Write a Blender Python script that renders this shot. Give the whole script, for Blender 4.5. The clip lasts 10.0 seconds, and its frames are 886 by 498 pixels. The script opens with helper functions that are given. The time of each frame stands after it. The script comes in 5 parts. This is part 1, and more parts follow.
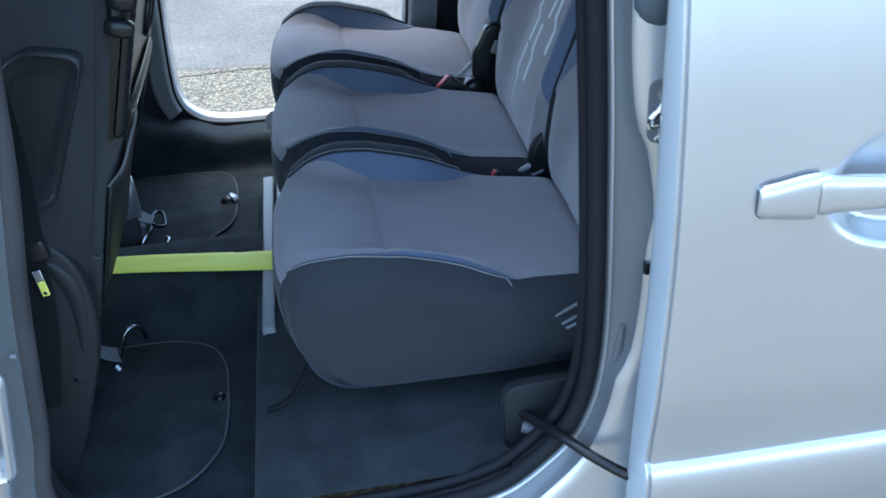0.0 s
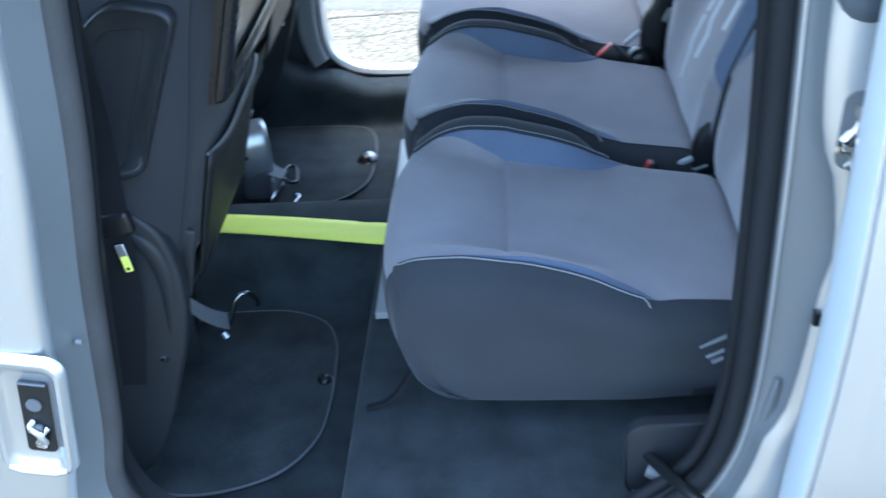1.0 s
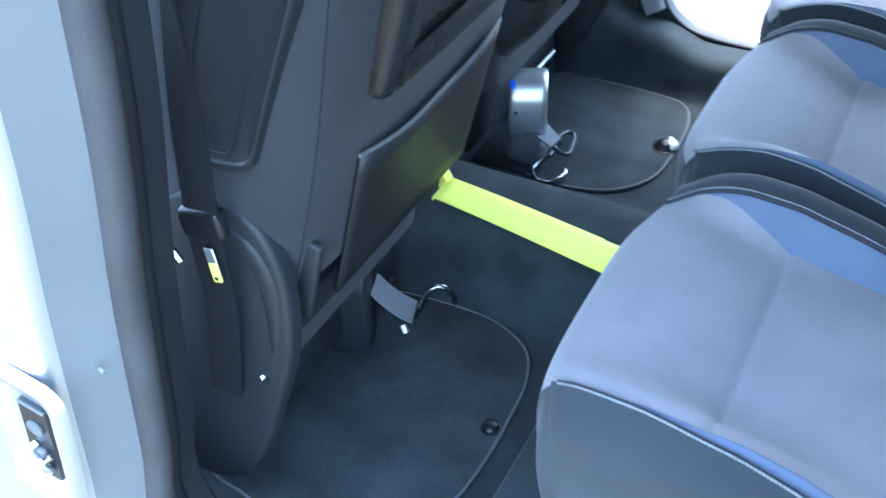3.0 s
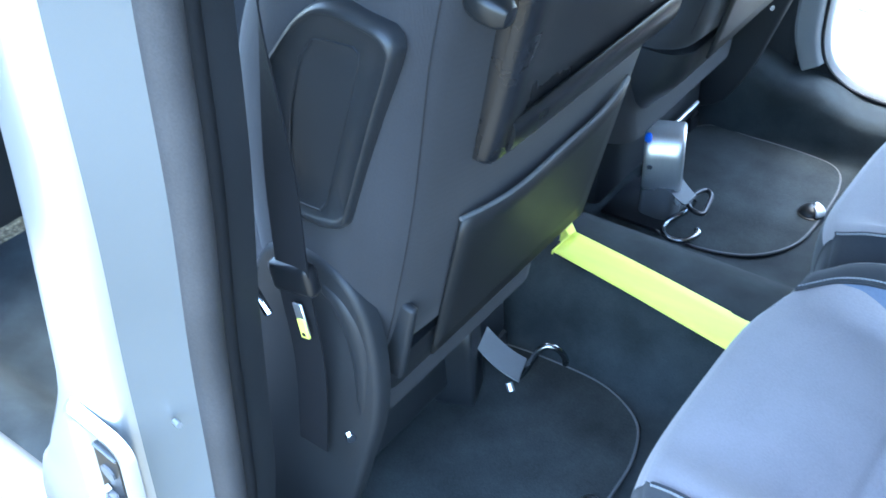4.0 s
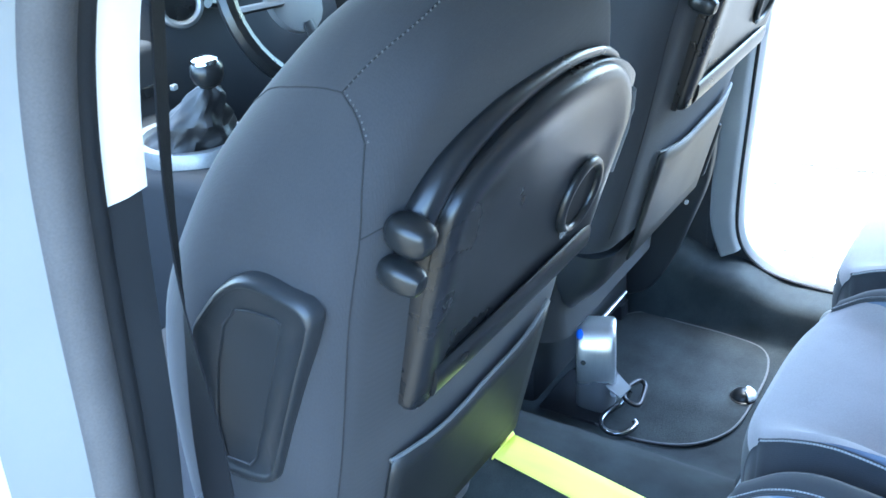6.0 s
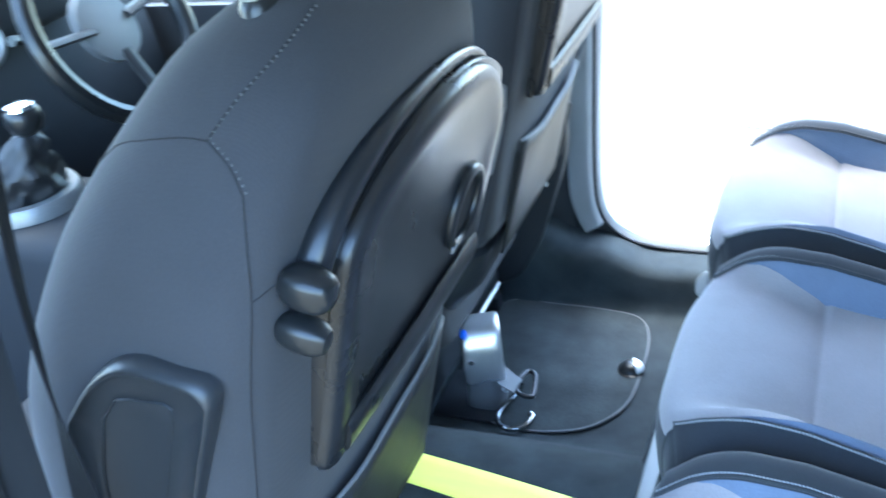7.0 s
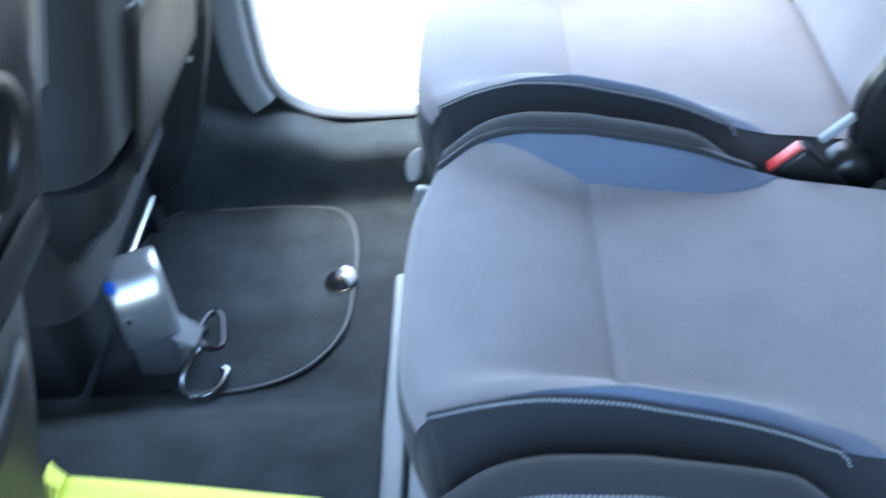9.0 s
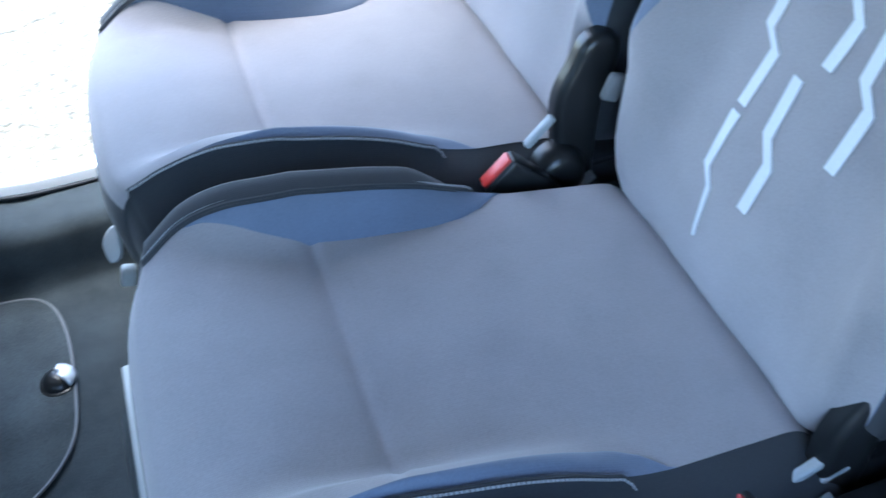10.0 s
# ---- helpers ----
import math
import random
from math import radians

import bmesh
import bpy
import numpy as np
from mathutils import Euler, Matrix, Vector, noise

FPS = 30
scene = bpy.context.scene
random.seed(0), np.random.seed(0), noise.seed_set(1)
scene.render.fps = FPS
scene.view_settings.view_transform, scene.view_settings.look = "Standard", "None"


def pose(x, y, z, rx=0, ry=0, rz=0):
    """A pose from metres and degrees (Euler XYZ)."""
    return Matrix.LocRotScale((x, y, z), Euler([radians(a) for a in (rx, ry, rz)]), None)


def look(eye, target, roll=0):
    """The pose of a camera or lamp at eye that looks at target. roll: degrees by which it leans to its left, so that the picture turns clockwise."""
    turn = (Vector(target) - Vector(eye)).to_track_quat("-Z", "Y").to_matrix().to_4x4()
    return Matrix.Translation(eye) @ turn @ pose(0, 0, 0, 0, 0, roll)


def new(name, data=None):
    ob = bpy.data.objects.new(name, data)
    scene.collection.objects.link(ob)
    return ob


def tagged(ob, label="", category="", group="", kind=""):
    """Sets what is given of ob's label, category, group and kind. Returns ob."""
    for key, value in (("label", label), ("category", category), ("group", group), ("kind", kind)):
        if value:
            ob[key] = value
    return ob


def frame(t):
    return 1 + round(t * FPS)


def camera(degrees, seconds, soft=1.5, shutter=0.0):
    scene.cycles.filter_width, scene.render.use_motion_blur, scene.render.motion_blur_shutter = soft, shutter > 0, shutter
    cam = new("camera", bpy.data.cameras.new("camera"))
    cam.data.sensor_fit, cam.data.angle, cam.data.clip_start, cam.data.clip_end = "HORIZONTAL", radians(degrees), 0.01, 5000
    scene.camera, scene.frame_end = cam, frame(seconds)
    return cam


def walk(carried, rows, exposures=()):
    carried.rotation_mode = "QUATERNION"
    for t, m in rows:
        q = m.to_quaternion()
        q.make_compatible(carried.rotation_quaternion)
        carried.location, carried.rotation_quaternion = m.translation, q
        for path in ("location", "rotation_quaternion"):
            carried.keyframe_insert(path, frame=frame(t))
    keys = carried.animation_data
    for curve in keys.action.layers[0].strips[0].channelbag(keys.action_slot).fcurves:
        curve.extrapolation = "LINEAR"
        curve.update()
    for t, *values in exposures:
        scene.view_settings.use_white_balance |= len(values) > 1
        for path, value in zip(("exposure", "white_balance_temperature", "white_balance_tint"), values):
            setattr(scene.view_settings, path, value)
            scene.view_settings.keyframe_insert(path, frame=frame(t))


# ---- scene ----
cam = camera(48.0, 10.0, 1.5, 0.5)
PATH = [
    (0, (-0.157, -1.2, 1.648), (0.041, 0.488, 0.594), -3.7),
    (0.5, (-0.15, -1.092, 1.633), (-0.023, 0.589, 0.557), -3.0),
    (1, (-0.082, -0.98, 1.604), (-0.221, 0.664, 0.474), -4.6),
    (1.5, (0.005, -0.857, 1.583), (-0.402, 0.733, 0.44), -2.2),
    (2, (0.028, -0.721, 1.557), (-0.521, 0.775, 0.349), -3.3),
    (2.5, (0.0, -0.578, 1.533), (-0.641, 0.835, 0.271), -3.2),
    (4, (-0.003, -0.391, 1.526), (-1.026, 0.818, 0.305), -4.5),
    (4.5, (-0.007, -0.381, 1.57), (-1.065, 0.935, 0.499), -5.5),
    (5, (0.004, -0.377, 1.591), (-1.042, 1.0, 0.586), -5.7),
    (6.5, (0.013, -0.341, 1.609), (-0.979, 1.119, 0.667), -5.7),
    (7, (-0.066, -0.307, 1.605), (-0.819, 1.252, 0.602), -9.0),
    (7.5, (-0.106, -0.23, 1.571), (-0.669, 1.339, 0.465), -8.4),
    (8, (-0.144, -0.09, 1.482), (-0.598, 1.423, 0.254), -6.5),
    (8.5, (-0.174, 0.019, 1.437), (-0.525, 1.49, 0.129), -5.9),
    (9, (-0.16, 0.108, 1.41), (-0.32, 1.606, 0.095), -7.5),
    (9.5, (-0.154, 0.209, 1.41), (0.009, 1.663, 0.046), -7.3),
    (10, (-0.15, 0.215, 1.425), (0.226, 1.6, 0.033), -6.0),
]
EXPOSURES = [(0.0, 2.6, 5680, 3), (0.6, 2.9, 5630, 3), (1.0, 3.3, 5680, 2), (1.5, 3.7, 5730, 2), (2.5, 4.15, 5780, 2), (4.5, 4.57, 5630, 1), (6.5, 4.80, 5580, 0), (7.5, 4.45, 5730, 1), (8.5, 4.5, 5930, 2), (9.5, 4.22, 5830, 3), (10.0, 4.0, 5700, 3)]
walk(cam, [(t, look(eye, target, roll)) for t, eye, target, roll in PATH], EXPOSURES)


from mathutils.bvhtree import BVHTree

# ---------------- light ----------------
SUN_AZ, SUN_EL = 125.0, 72.0
world = bpy.data.worlds.new("sky")
scene.world = world
world.use_nodes = True
wn = world.node_tree.nodes
wl = world.node_tree.links
sky = wn.new("ShaderNodeTexSky")
sky.sky_type = "NISHITA"
sky.sun_disc = False
sky.sun_elevation = radians(SUN_EL)
sky.sun_rotation = radians(90 - SUN_AZ)
sky.air_density, sky.dust_density, sky.ozone_density = 1.0, 2.0, 1.0
wn["Background"].inputs[1].default_value = 0.15
wl.new(sky.outputs[0], wn["Background"].inputs[0])
sun = new("sun", bpy.data.lights.new("sun", "SUN"))
sun.data.energy, sun.data.angle, sun.data.color = 0.6, radians(40), (1.0, 0.97, 0.93)
sd = Vector((math.cos(radians(SUN_EL)) * math.cos(radians(SUN_AZ)), math.cos(radians(SUN_EL)) * math.sin(radians(SUN_AZ)), math.sin(radians(SUN_EL))))
sun.matrix_world = Matrix.Translation(sd * 30) @ sd.to_track_quat("Z", "Y").to_matrix().to_4x4()


# ---------------- materials ----------------
def mat(name, base, rough=0.6, metal=0.0, vary=0.12, scale=6.0, grain=300.0, bump=0.15, bump_dist=0.001, coat=0.0, spec=0.5,
        stretch=(1, 1, 1), sheen=0.0, second=None, rough_vary=0.08):
    """Base colour varied at two scales, with fine relief."""
    m = bpy.data.materials.new(name)
    m.use_nodes = True
    n, l = m.node_tree.nodes, m.node_tree.links
    b = n["Principled BSDF"]
    b.inputs["Metallic"].default_value = metal
    b.inputs["Coat Weight"].default_value = coat
    b.inputs["Coat Roughness"].default_value = 0.08
    b.inputs["Specular IOR Level"].default_value = spec
    b.inputs["Sheen Weight"].default_value = sheen
    b.inputs["Sheen Roughness"].default_value = 0.5
    tc = n.new("ShaderNodeTexCoord")
    mp = n.new("ShaderNodeMapping")
    mp.inputs["Scale"].default_value = stretch
    l.new(tc.outputs["Object"], mp.inputs["Vector"])
    big = n.new("ShaderNodeTexNoise")
    big.inputs["Scale"].default_value = scale
    big.inputs["Detail"].default_value = 5
    fine = n.new("ShaderNodeTexNoise")
    fine.inputs["Scale"].default_value = grain
    fine.inputs["Detail"].default_value = 2
    l.new(mp.outputs[0], big.inputs["Vector"])
    l.new(mp.outputs[0], fine.inputs["Vector"])
    ramp = n.new("ShaderNodeValToRGB")
    lo = [c * (1 - vary) for c in base]
    hi = [min(1, c * (1 + vary)) for c in base]
    if second:
        hi = list(second)
    ramp.color_ramp.elements[0].position, ramp.color_ramp.elements[1].position = 0.3, 0.7
    ramp.color_ramp.elements[0].color, ramp.color_ramp.elements[1].color = (*lo, 1), (*hi, 1)
    l.new(big.outputs["Fac"], ramp.inputs["Fac"])
    mix = n.new("ShaderNodeMixRGB")
    mix.blend_type = "OVERLAY"
    mix.inputs["Fac"].default_value = min(0.9, vary * 1.5)
    l.new(ramp.outputs["Color"], mix.inputs["Color1"])
    l.new(fine.outputs["Fac"], mix.inputs["Color2"])
    l.new(mix.outputs["Color"], b.inputs["Base Color"])
    rr = n.new("ShaderNodeMapRange")
    rr.inputs["To Min"].default_value, rr.inputs["To Max"].default_value = max(0.02, rough - rough_vary), min(1, rough + rough_vary)
    l.new(big.outputs["Fac"], rr.inputs["Value"])
    l.new(rr.outputs[0], b.inputs["Roughness"])
    if bump:
        bp = n.new("ShaderNodeBump")
        bp.inputs["Strength"].default_value = bump
        bp.inputs["Distance"].default_value = bump_dist
        l.new(fine.outputs["Fac"], bp.inputs["Height"])
        l.new(bp.outputs[0], b.inputs["Normal"])
    return m


def weave(name, base, thread=900.0, vary=0.10, sheen=0.25):
    """Woven seat cloth: crossed threads with slight mottling."""
    m = mat(name, base, rough=0.92, vary=vary, scale=9, grain=500, bump=0.1, sheen=sheen, spec=0.25)
    n, l = m.node_tree.nodes, m.node_tree.links
    b = n["Principled BSDF"]
    tc = n.new("ShaderNodeTexCoord")
    w1, w2 = n.new("ShaderNodeTexWave"), n.new("ShaderNodeTexWave")
    w1.bands_direction, w2.bands_direction = "X", "Y"
    for w in (w1, w2):
        w.inputs["Scale"].default_value = thread / 6.0
        w.inputs["Distortion"].default_value = 1.2
        w.inputs["Detail"].default_value = 1
        l.new(tc.outputs["Object"], w.inputs["Vector"])
    mul = n.new("ShaderNodeMath")
    mul.operation = "MULTIPLY"
    l.new(w1.outputs["Fac"], mul.inputs[0])
    l.new(w2.outputs["Fac"], mul.inputs[1])
    bp = n.new("ShaderNodeBump")
    bp.inputs["Strength"].default_value, bp.inputs["Distance"].default_value = 0.16, 0.0006
    l.new(mul.outputs[0], bp.inputs["Height"])
    l.new(bp.outputs[0], b.inputs["Normal"])
    return m


GREY = weave("grey_cloth", (0.242, 0.226, 0.238))
BLUE = weave("blue_cloth", (0.112, 0.138, 0.195))
CHAR = weave("charcoal_cloth", (0.028, 0.031, 0.036), sheen=0.14)
FRONTCLOTH = weave("black_cloth", (0.030, 0.031, 0.035), sheen=0.08)
POCKET = mat("black_pocket_vinyl", (0.015, 0.016, 0.017), rough=0.48, spec=0.45, grain=800, bump=0.3, bump_dist=0.0005)
PRINT = mat("silver_print", (0.55, 0.57, 0.6), rough=0.6, vary=0.08, grain=600)
THREAD = mat("pale_thread", (0.26, 0.27, 0.285), rough=0.8, grain=900)
STITCH = mat("grey_thread", (0.075, 0.075, 0.08), rough=0.8)
SEAM = mat("seam_thread", (0.010, 0.010, 0.012), rough=0.9)
PLASTIC = mat("black_plastic", (0.020, 0.022, 0.025), rough=0.46, spec=0.35, grain=1400, bump=0.35, bump_dist=0.0006)
SIDEPLASTIC = mat("moulded_black_plastic", (0.020, 0.022, 0.025), rough=0.36, spec=0.4, grain=1400, bump=0.3, bump_dist=0.0006)
SMOOTH = mat("satin_black_plastic", (0.011, 0.012, 0.013), rough=0.30, spec=0.4, grain=1600, bump=0.12, bump_dist=0.0004)
TRAY = mat("satin_black_tray_plastic", (0.011, 0.012, 0.014), rough=0.29, spec=0.45, grain=1600, bump=0.2, bump_dist=0.0004)
DARKSTEEL = mat("dark_steel", (0.30, 0.31, 0.32), rough=0.16, metal=1.0, vary=0.1)
PALEGREY = mat("pale_grey_plastic", (0.27, 0.29, 0.30), rough=0.4, grain=900)
STEPTRIM = mat("pale_step_plastic", (0.25, 0.265, 0.27), rough=0.5, vary=0.06, grain=900)
TRIM = mat("grey_plastic_trim", (0.12, 0.125, 0.13), rough=0.5, grain=1200, bump=0.3, bump_dist=0.0006)
GREYTRIM = mat("light_grey_trim", (0.19, 0.20, 0.21), rough=0.5, grain=1200, bump=0.3, bump_dist=0.0006)
PALETRIM = mat("pale_trim", (0.72, 0.70, 0.66), rough=0.6, vary=0.05, grain=900)
RUBBER = mat("black_rubber", (0.011, 0.012, 0.014), rough=0.7, spec=0.25, grain=500, bump=0.2)
# paler copy of the seal rubber, with skylight on the pillar side in its colour
GREYRUBBER = mat("grey_rubber", (0.060, 0.058, 0.060), rough=0.6, spec=0.3, grain=500, bump=0.2, scale=9, vary=0.2)
CARPET = mat("black_carpet", (0.032, 0.039, 0.042), rough=0.98, vary=0.3, scale=14, grain=650, bump=0.8, bump_dist=0.0015, sheen=0.06, spec=0.1)
MAT = mat("mat_carpet", (0.042, 0.049, 0.050), rough=0.98, vary=0.3, scale=11, grain=520, bump=0.8, bump_dist=0.0015, sheen=0.03, spec=0.1)
BINDING = mat("mat_binding", (0.105, 0.11, 0.115), rough=0.7, grain=900, bump=0.4)
PAINT = mat("silver_paint", (0.64, 0.66, 0.68), rough=0.30, metal=0.8, vary=0.03, scale=2, grain=2500, bump=0.02, coat=0.6, rough_vary=0.03)
# less metallic copy of the silver paint, so the door's edge reads as lit
EDGEPAINT = mat("silver_paint_lit_edge", (0.52, 0.57, 0.59), rough=0.42, metal=0.25, vary=0.04, scale=4, grain=2000, bump=0.03, coat=0.3)
# the body's silver paint again, two darker tones with the jambs' shade in the colour
HALFSHADEPAINT = mat("silver_paint_half_shaded", (0.225, 0.238, 0.245), rough=0.45, metal=0.35, vary=0.05, scale=5, grain=2000, bump=0.03, coat=0.3)
SHADEPAINT = mat("silver_paint_shaded", (0.155, 0.166, 0.172), rough=0.48, metal=0.35, vary=0.05, scale=5, grain=2000, bump=0.03, coat=0.3)
STEEL = mat("brushed_steel", (0.62, 0.63, 0.64), rough=0.34, metal=0.85, vary=0.1, grain=500, stretch=(1, 1, 0.08), bump=0.1)
CHROME = mat("chrome", (0.75, 0.76, 0.78), rough=0.12, metal=1.0, vary=0.03)
ALU = mat("satin_aluminium", (0.23, 0.24, 0.25), rough=0.45, metal=0.8, vary=0.05)
HIVIS = mat("hi_vis_webbing", (0.93, 1.0, 0.17), rough=0.65, vary=0.05, grain=700, stretch=(1, 6, 1), bump=0.25)
WEBBING = mat("grey_webbing", (0.16, 0.165, 0.17), rough=0.8, grain=900, bump=0.4)
BELT = mat("black_belt_webbing", (0.010, 0.011, 0.014), rough=0.85, spec=0.2, grain=900, stretch=(1, 8, 1), bump=0.3)
RED = mat("red_button", (0.55, 0.03, 0.025), rough=0.4)
BLUETAG = mat("blue_label", (0.02, 0.12, 0.65), rough=0.4)
DASH = mat("dark_dashboard", (0.018, 0.020, 0.024), rough=0.75, spec=0.25, grain=700, bump=0.4)


def sheet_glass(name, tone):
    """Car glass: a see-through sheet of the given tone with a clear reflection."""
    m = bpy.data.materials.new(name)
    m.use_nodes = True
    n, l = m.node_tree.nodes, m.node_tree.links
    clear, gloss, mix = n.new("ShaderNodeBsdfTransparent"), n.new("ShaderNodeBsdfGlossy"), n.new("ShaderNodeMixShader")
    clear.inputs[0].default_value = (*tone, 1)
    gloss.inputs["Roughness"].default_value = 0.02
    mix.inputs[0].default_value = 0.06
    l.new(clear.outputs[0], mix.inputs[1])
    l.new(gloss.outputs[0], mix.inputs[2])
    l.new(mix.outputs[0], n["Material Output"].inputs[0])
    return m


# assumed dark tint, chosen to hold back light from the rear
TINT = sheet_glass("tinted_glass", (0.10, 0.11, 0.12))
CLEARGLASS = sheet_glass("clear_glass", (0.80, 0.84, 0.82))


def asphalt():
    m = mat("worn_asphalt", (0.135, 0.119, 0.090), rough=0.95, vary=0.12, scale=0.6, grain=60, bump=0.0)
    n, l = m.node_tree.nodes, m.node_tree.links
    b = n["Principled BSDF"]
    tc = n.new("ShaderNodeTexCoord")
    vo = n.new("ShaderNodeTexVoronoi")
    vo.inputs["Scale"].default_value = 85
    l.new(tc.outputs["Object"], vo.inputs["Vector"])
    st = n.new("ShaderNodeValToRGB")
    st.color_ramp.elements[0].color, st.color_ramp.elements[1].color = (0.50, 0.45, 0.34, 1), (0.10, 0.088, 0.066, 1)
    st.color_ramp.elements[0].position, st.color_ramp.elements[1].position = 0.05, 0.75
    l.new(vo.outputs["Distance"], st.inputs["Fac"])
    mx = n.new("ShaderNodeMixRGB")
    mx.blend_type = "MIX"
    mx.inputs["Fac"].default_value = 0.6
    old = b.inputs["Base Color"].links[0].from_socket
    l.new(old, mx.inputs["Color1"])
    l.new(st.outputs["Color"], mx.inputs["Color2"])
    hs = n.new("ShaderNodeMixRGB")
    hs.blend_type = "MULTIPLY"
    hs.inputs["Fac"].default_value = 0.6
    l.new(mx.outputs["Color"], hs.inputs["Color1"])
    sp = n.new("ShaderNodeSeparateColor")
    l.new(vo.outputs["Color"], sp.inputs[0])
    l.new(sp.outputs[0], hs.inputs["Color2"])
    gm = n.new("ShaderNodeHueSaturation")
    gm.inputs["Saturation"].default_value = 1.3
    gm.inputs["Value"].default_value = 1.0
    l.new(hs.outputs["Color"], gm.inputs["Color"])
    l.new(gm.outputs["Color"], b.inputs["Base Color"])
    bp = n.new("ShaderNodeBump")
    bp.inputs["Strength"].default_value, bp.inputs["Distance"].default_value = 0.8, 0.006
    inv = n.new("ShaderNodeMath")
    inv.operation = "SUBTRACT"
    inv.inputs[0].default_value = 1
    l.new(vo.outputs["Distance"], inv.inputs[1])
    l.new(inv.outputs[0], bp.inputs["Height"])
    l.new(bp.outputs[0], b.inputs["Normal"])
    return m


ASPHALT = asphalt()
PATCH = mat("older_concrete_asphalt", (0.128, 0.120, 0.102), rough=0.95, vary=0.32, scale=1.6, grain=70, bump=0.6, bump_dist=0.003)


# ---------------- mesh helpers ----------------
def smoothed(me, angle=0.7):
    for p in me.polygons:
        p.use_smooth = True
    try:
        me.set_sharp_from_angle(angle=angle)
    except AttributeError:
        pass
    return me


def part(name, me, material, parent=None, label="", smooth=True, angle=0.7):
    """Links a mesh or bmesh as one object under a thing or a part."""
    if isinstance(me, bmesh.types.BMesh):
        bm = me
        bmesh.ops.recalc_face_normals(bm, faces=bm.faces)
        me = bpy.data.meshes.new(name)
        bm.to_mesh(me)
        bm.free()
    if not me.materials:
        for k in material if isinstance(material, (list, tuple)) else [material]:
            me.materials.append(k)
    if smooth:
        smoothed(me, angle)
    ob = new(name, me)
    ob.parent = parent
    if label:
        ob["label"] = label
    return ob


def thing(name, label, category, group="", kind="", at=(0, 0, 0)):
    ob = new(name)
    ob.empty_display_size = 0.05
    ob.location = at
    return tagged(ob, label, category, group, kind)


def grid_mesh(name, rows, close_u=False, close_v=False):
    """A mesh through rows of points; close_u joins the last row to the first, close_v the row's ends."""
    nu, nv = len(rows), len(rows[0])
    verts = [tuple(p) for r in rows for p in r]
    faces = []
    for i in range(nu if close_u else nu - 1):
        for j in range(nv if close_v else nv - 1):
            a, b = i, (i + 1) % nu
            c, d = j, (j + 1) % nv
            faces.append((a * nv + c, b * nv + c, b * nv + d, a * nv + d))
    me = bpy.data.meshes.new(name)
    me.from_pydata(verts, [], faces)
    return me


def clean(me, dist=0.0004):
    bm = bmesh.new()
    bm.from_mesh(me)
    bmesh.ops.remove_doubles(bm, verts=bm.verts, dist=dist)
    bmesh.ops.dissolve_degenerate(bm, dist=0.0001, edges=bm.edges)
    bmesh.ops.recalc_face_normals(bm, faces=bm.faces)
    bm.to_mesh(me)
    bm.free()
    return me


def loft(rings, cap=True):
    """A closed body through closed rings of equal count."""
    bm = bmesh.new()
    vs = [[bm.verts.new(p) for p in r] for r in rings]
    n = len(rings[0])
    for a, b in zip(vs, vs[1:]):
        for j in range(n):
            bm.faces.new((a[j], a[(j + 1) % n], b[(j + 1) % n], b[j]))
    if cap:
        bm.faces.new(vs[0][::-1])
        bm.faces.new(vs[-1])
    return bm


def catmull(pts, k=8, closed=False):
    pts = [Vector(p) for p in pts]
    n, out = len(pts), []
    for i in range(n if closed else n - 1):
        p1, p2 = pts[i], pts[(i + 1) % n]
        p0 = pts[i - 1] if closed or i else p1 * 2 - p2
        p3 = pts[(i + 2) % n] if closed or i + 2 < n else p2 * 2 - p1
        for j in range(k):
            t = j / k
            out.append(0.5 * (2 * p1 + (p2 - p0) * t + (2 * p0 - 5 * p1 + 4 * p2 - p3) * t * t + (3 * p1 - p0 - 3 * p2 + p3) * t ** 3))
    if not closed:
        out.append(pts[-1])
    return out


def tube(pts, r, seg=10, closed=False, flat=1.0, up=(0, 0, 1)):
    """A round or flattened (flat < 1) bar along points; r may be a list."""
    pts = [Vector(p) for p in pts]
    n = len(pts)
    rings = []
    up = Vector(up)
    for i, p in enumerate(pts):
        a = pts[i - 1] if (i or closed) else p
        b = pts[(i + 1) % n] if (i < n - 1 or closed) else p
        d = (b - a).normalized()
        s = d.cross(up)
        if s.length < 1e-3:
            s = d.cross(Vector((1, 0, 0.01)))
        s.normalize()
        u = s.cross(d).normalized()
        rr = r[i] if isinstance(r, (list, tuple)) else r
        rings.append([p + s * (math.cos(2 * math.pi * j / seg) * rr) + u * (math.sin(2 * math.pi * j / seg) * rr * flat) for j in range(seg)])
    bm = bmesh.new()
    vs = [[bm.verts.new(p) for p in q] for q in rings]
    for i in range(n if closed else n - 1):
        a, b = vs[i], vs[(i + 1) % n]
        for j in range(seg):
            bm.faces.new((a[j], a[(j + 1) % seg], b[(j + 1) % seg], b[j]))
    if not closed:
        bm.faces.new(vs[0][::-1])
        bm.faces.new(vs[-1])
    return bm


def box(x0, y0, z0, x1, y1, z1, bevel=0.004, seg=2, m=None):
    bm = bmesh.new()
    bmesh.ops.create_cube(bm, size=1)
    for v in bm.verts:
        v.co = Vector((x0 + (v.co.x + 0.5) * (x1 - x0), y0 + (v.co.y + 0.5) * (y1 - y0), z0 + (v.co.z + 0.5) * (z1 - z0)))
    if bevel:
        bmesh.ops.bevel(bm, geom=bm.edges[:], offset=bevel, segments=seg, profile=0.5, affect="EDGES")
    if m is not None:
        bm.transform(m)
    return bm


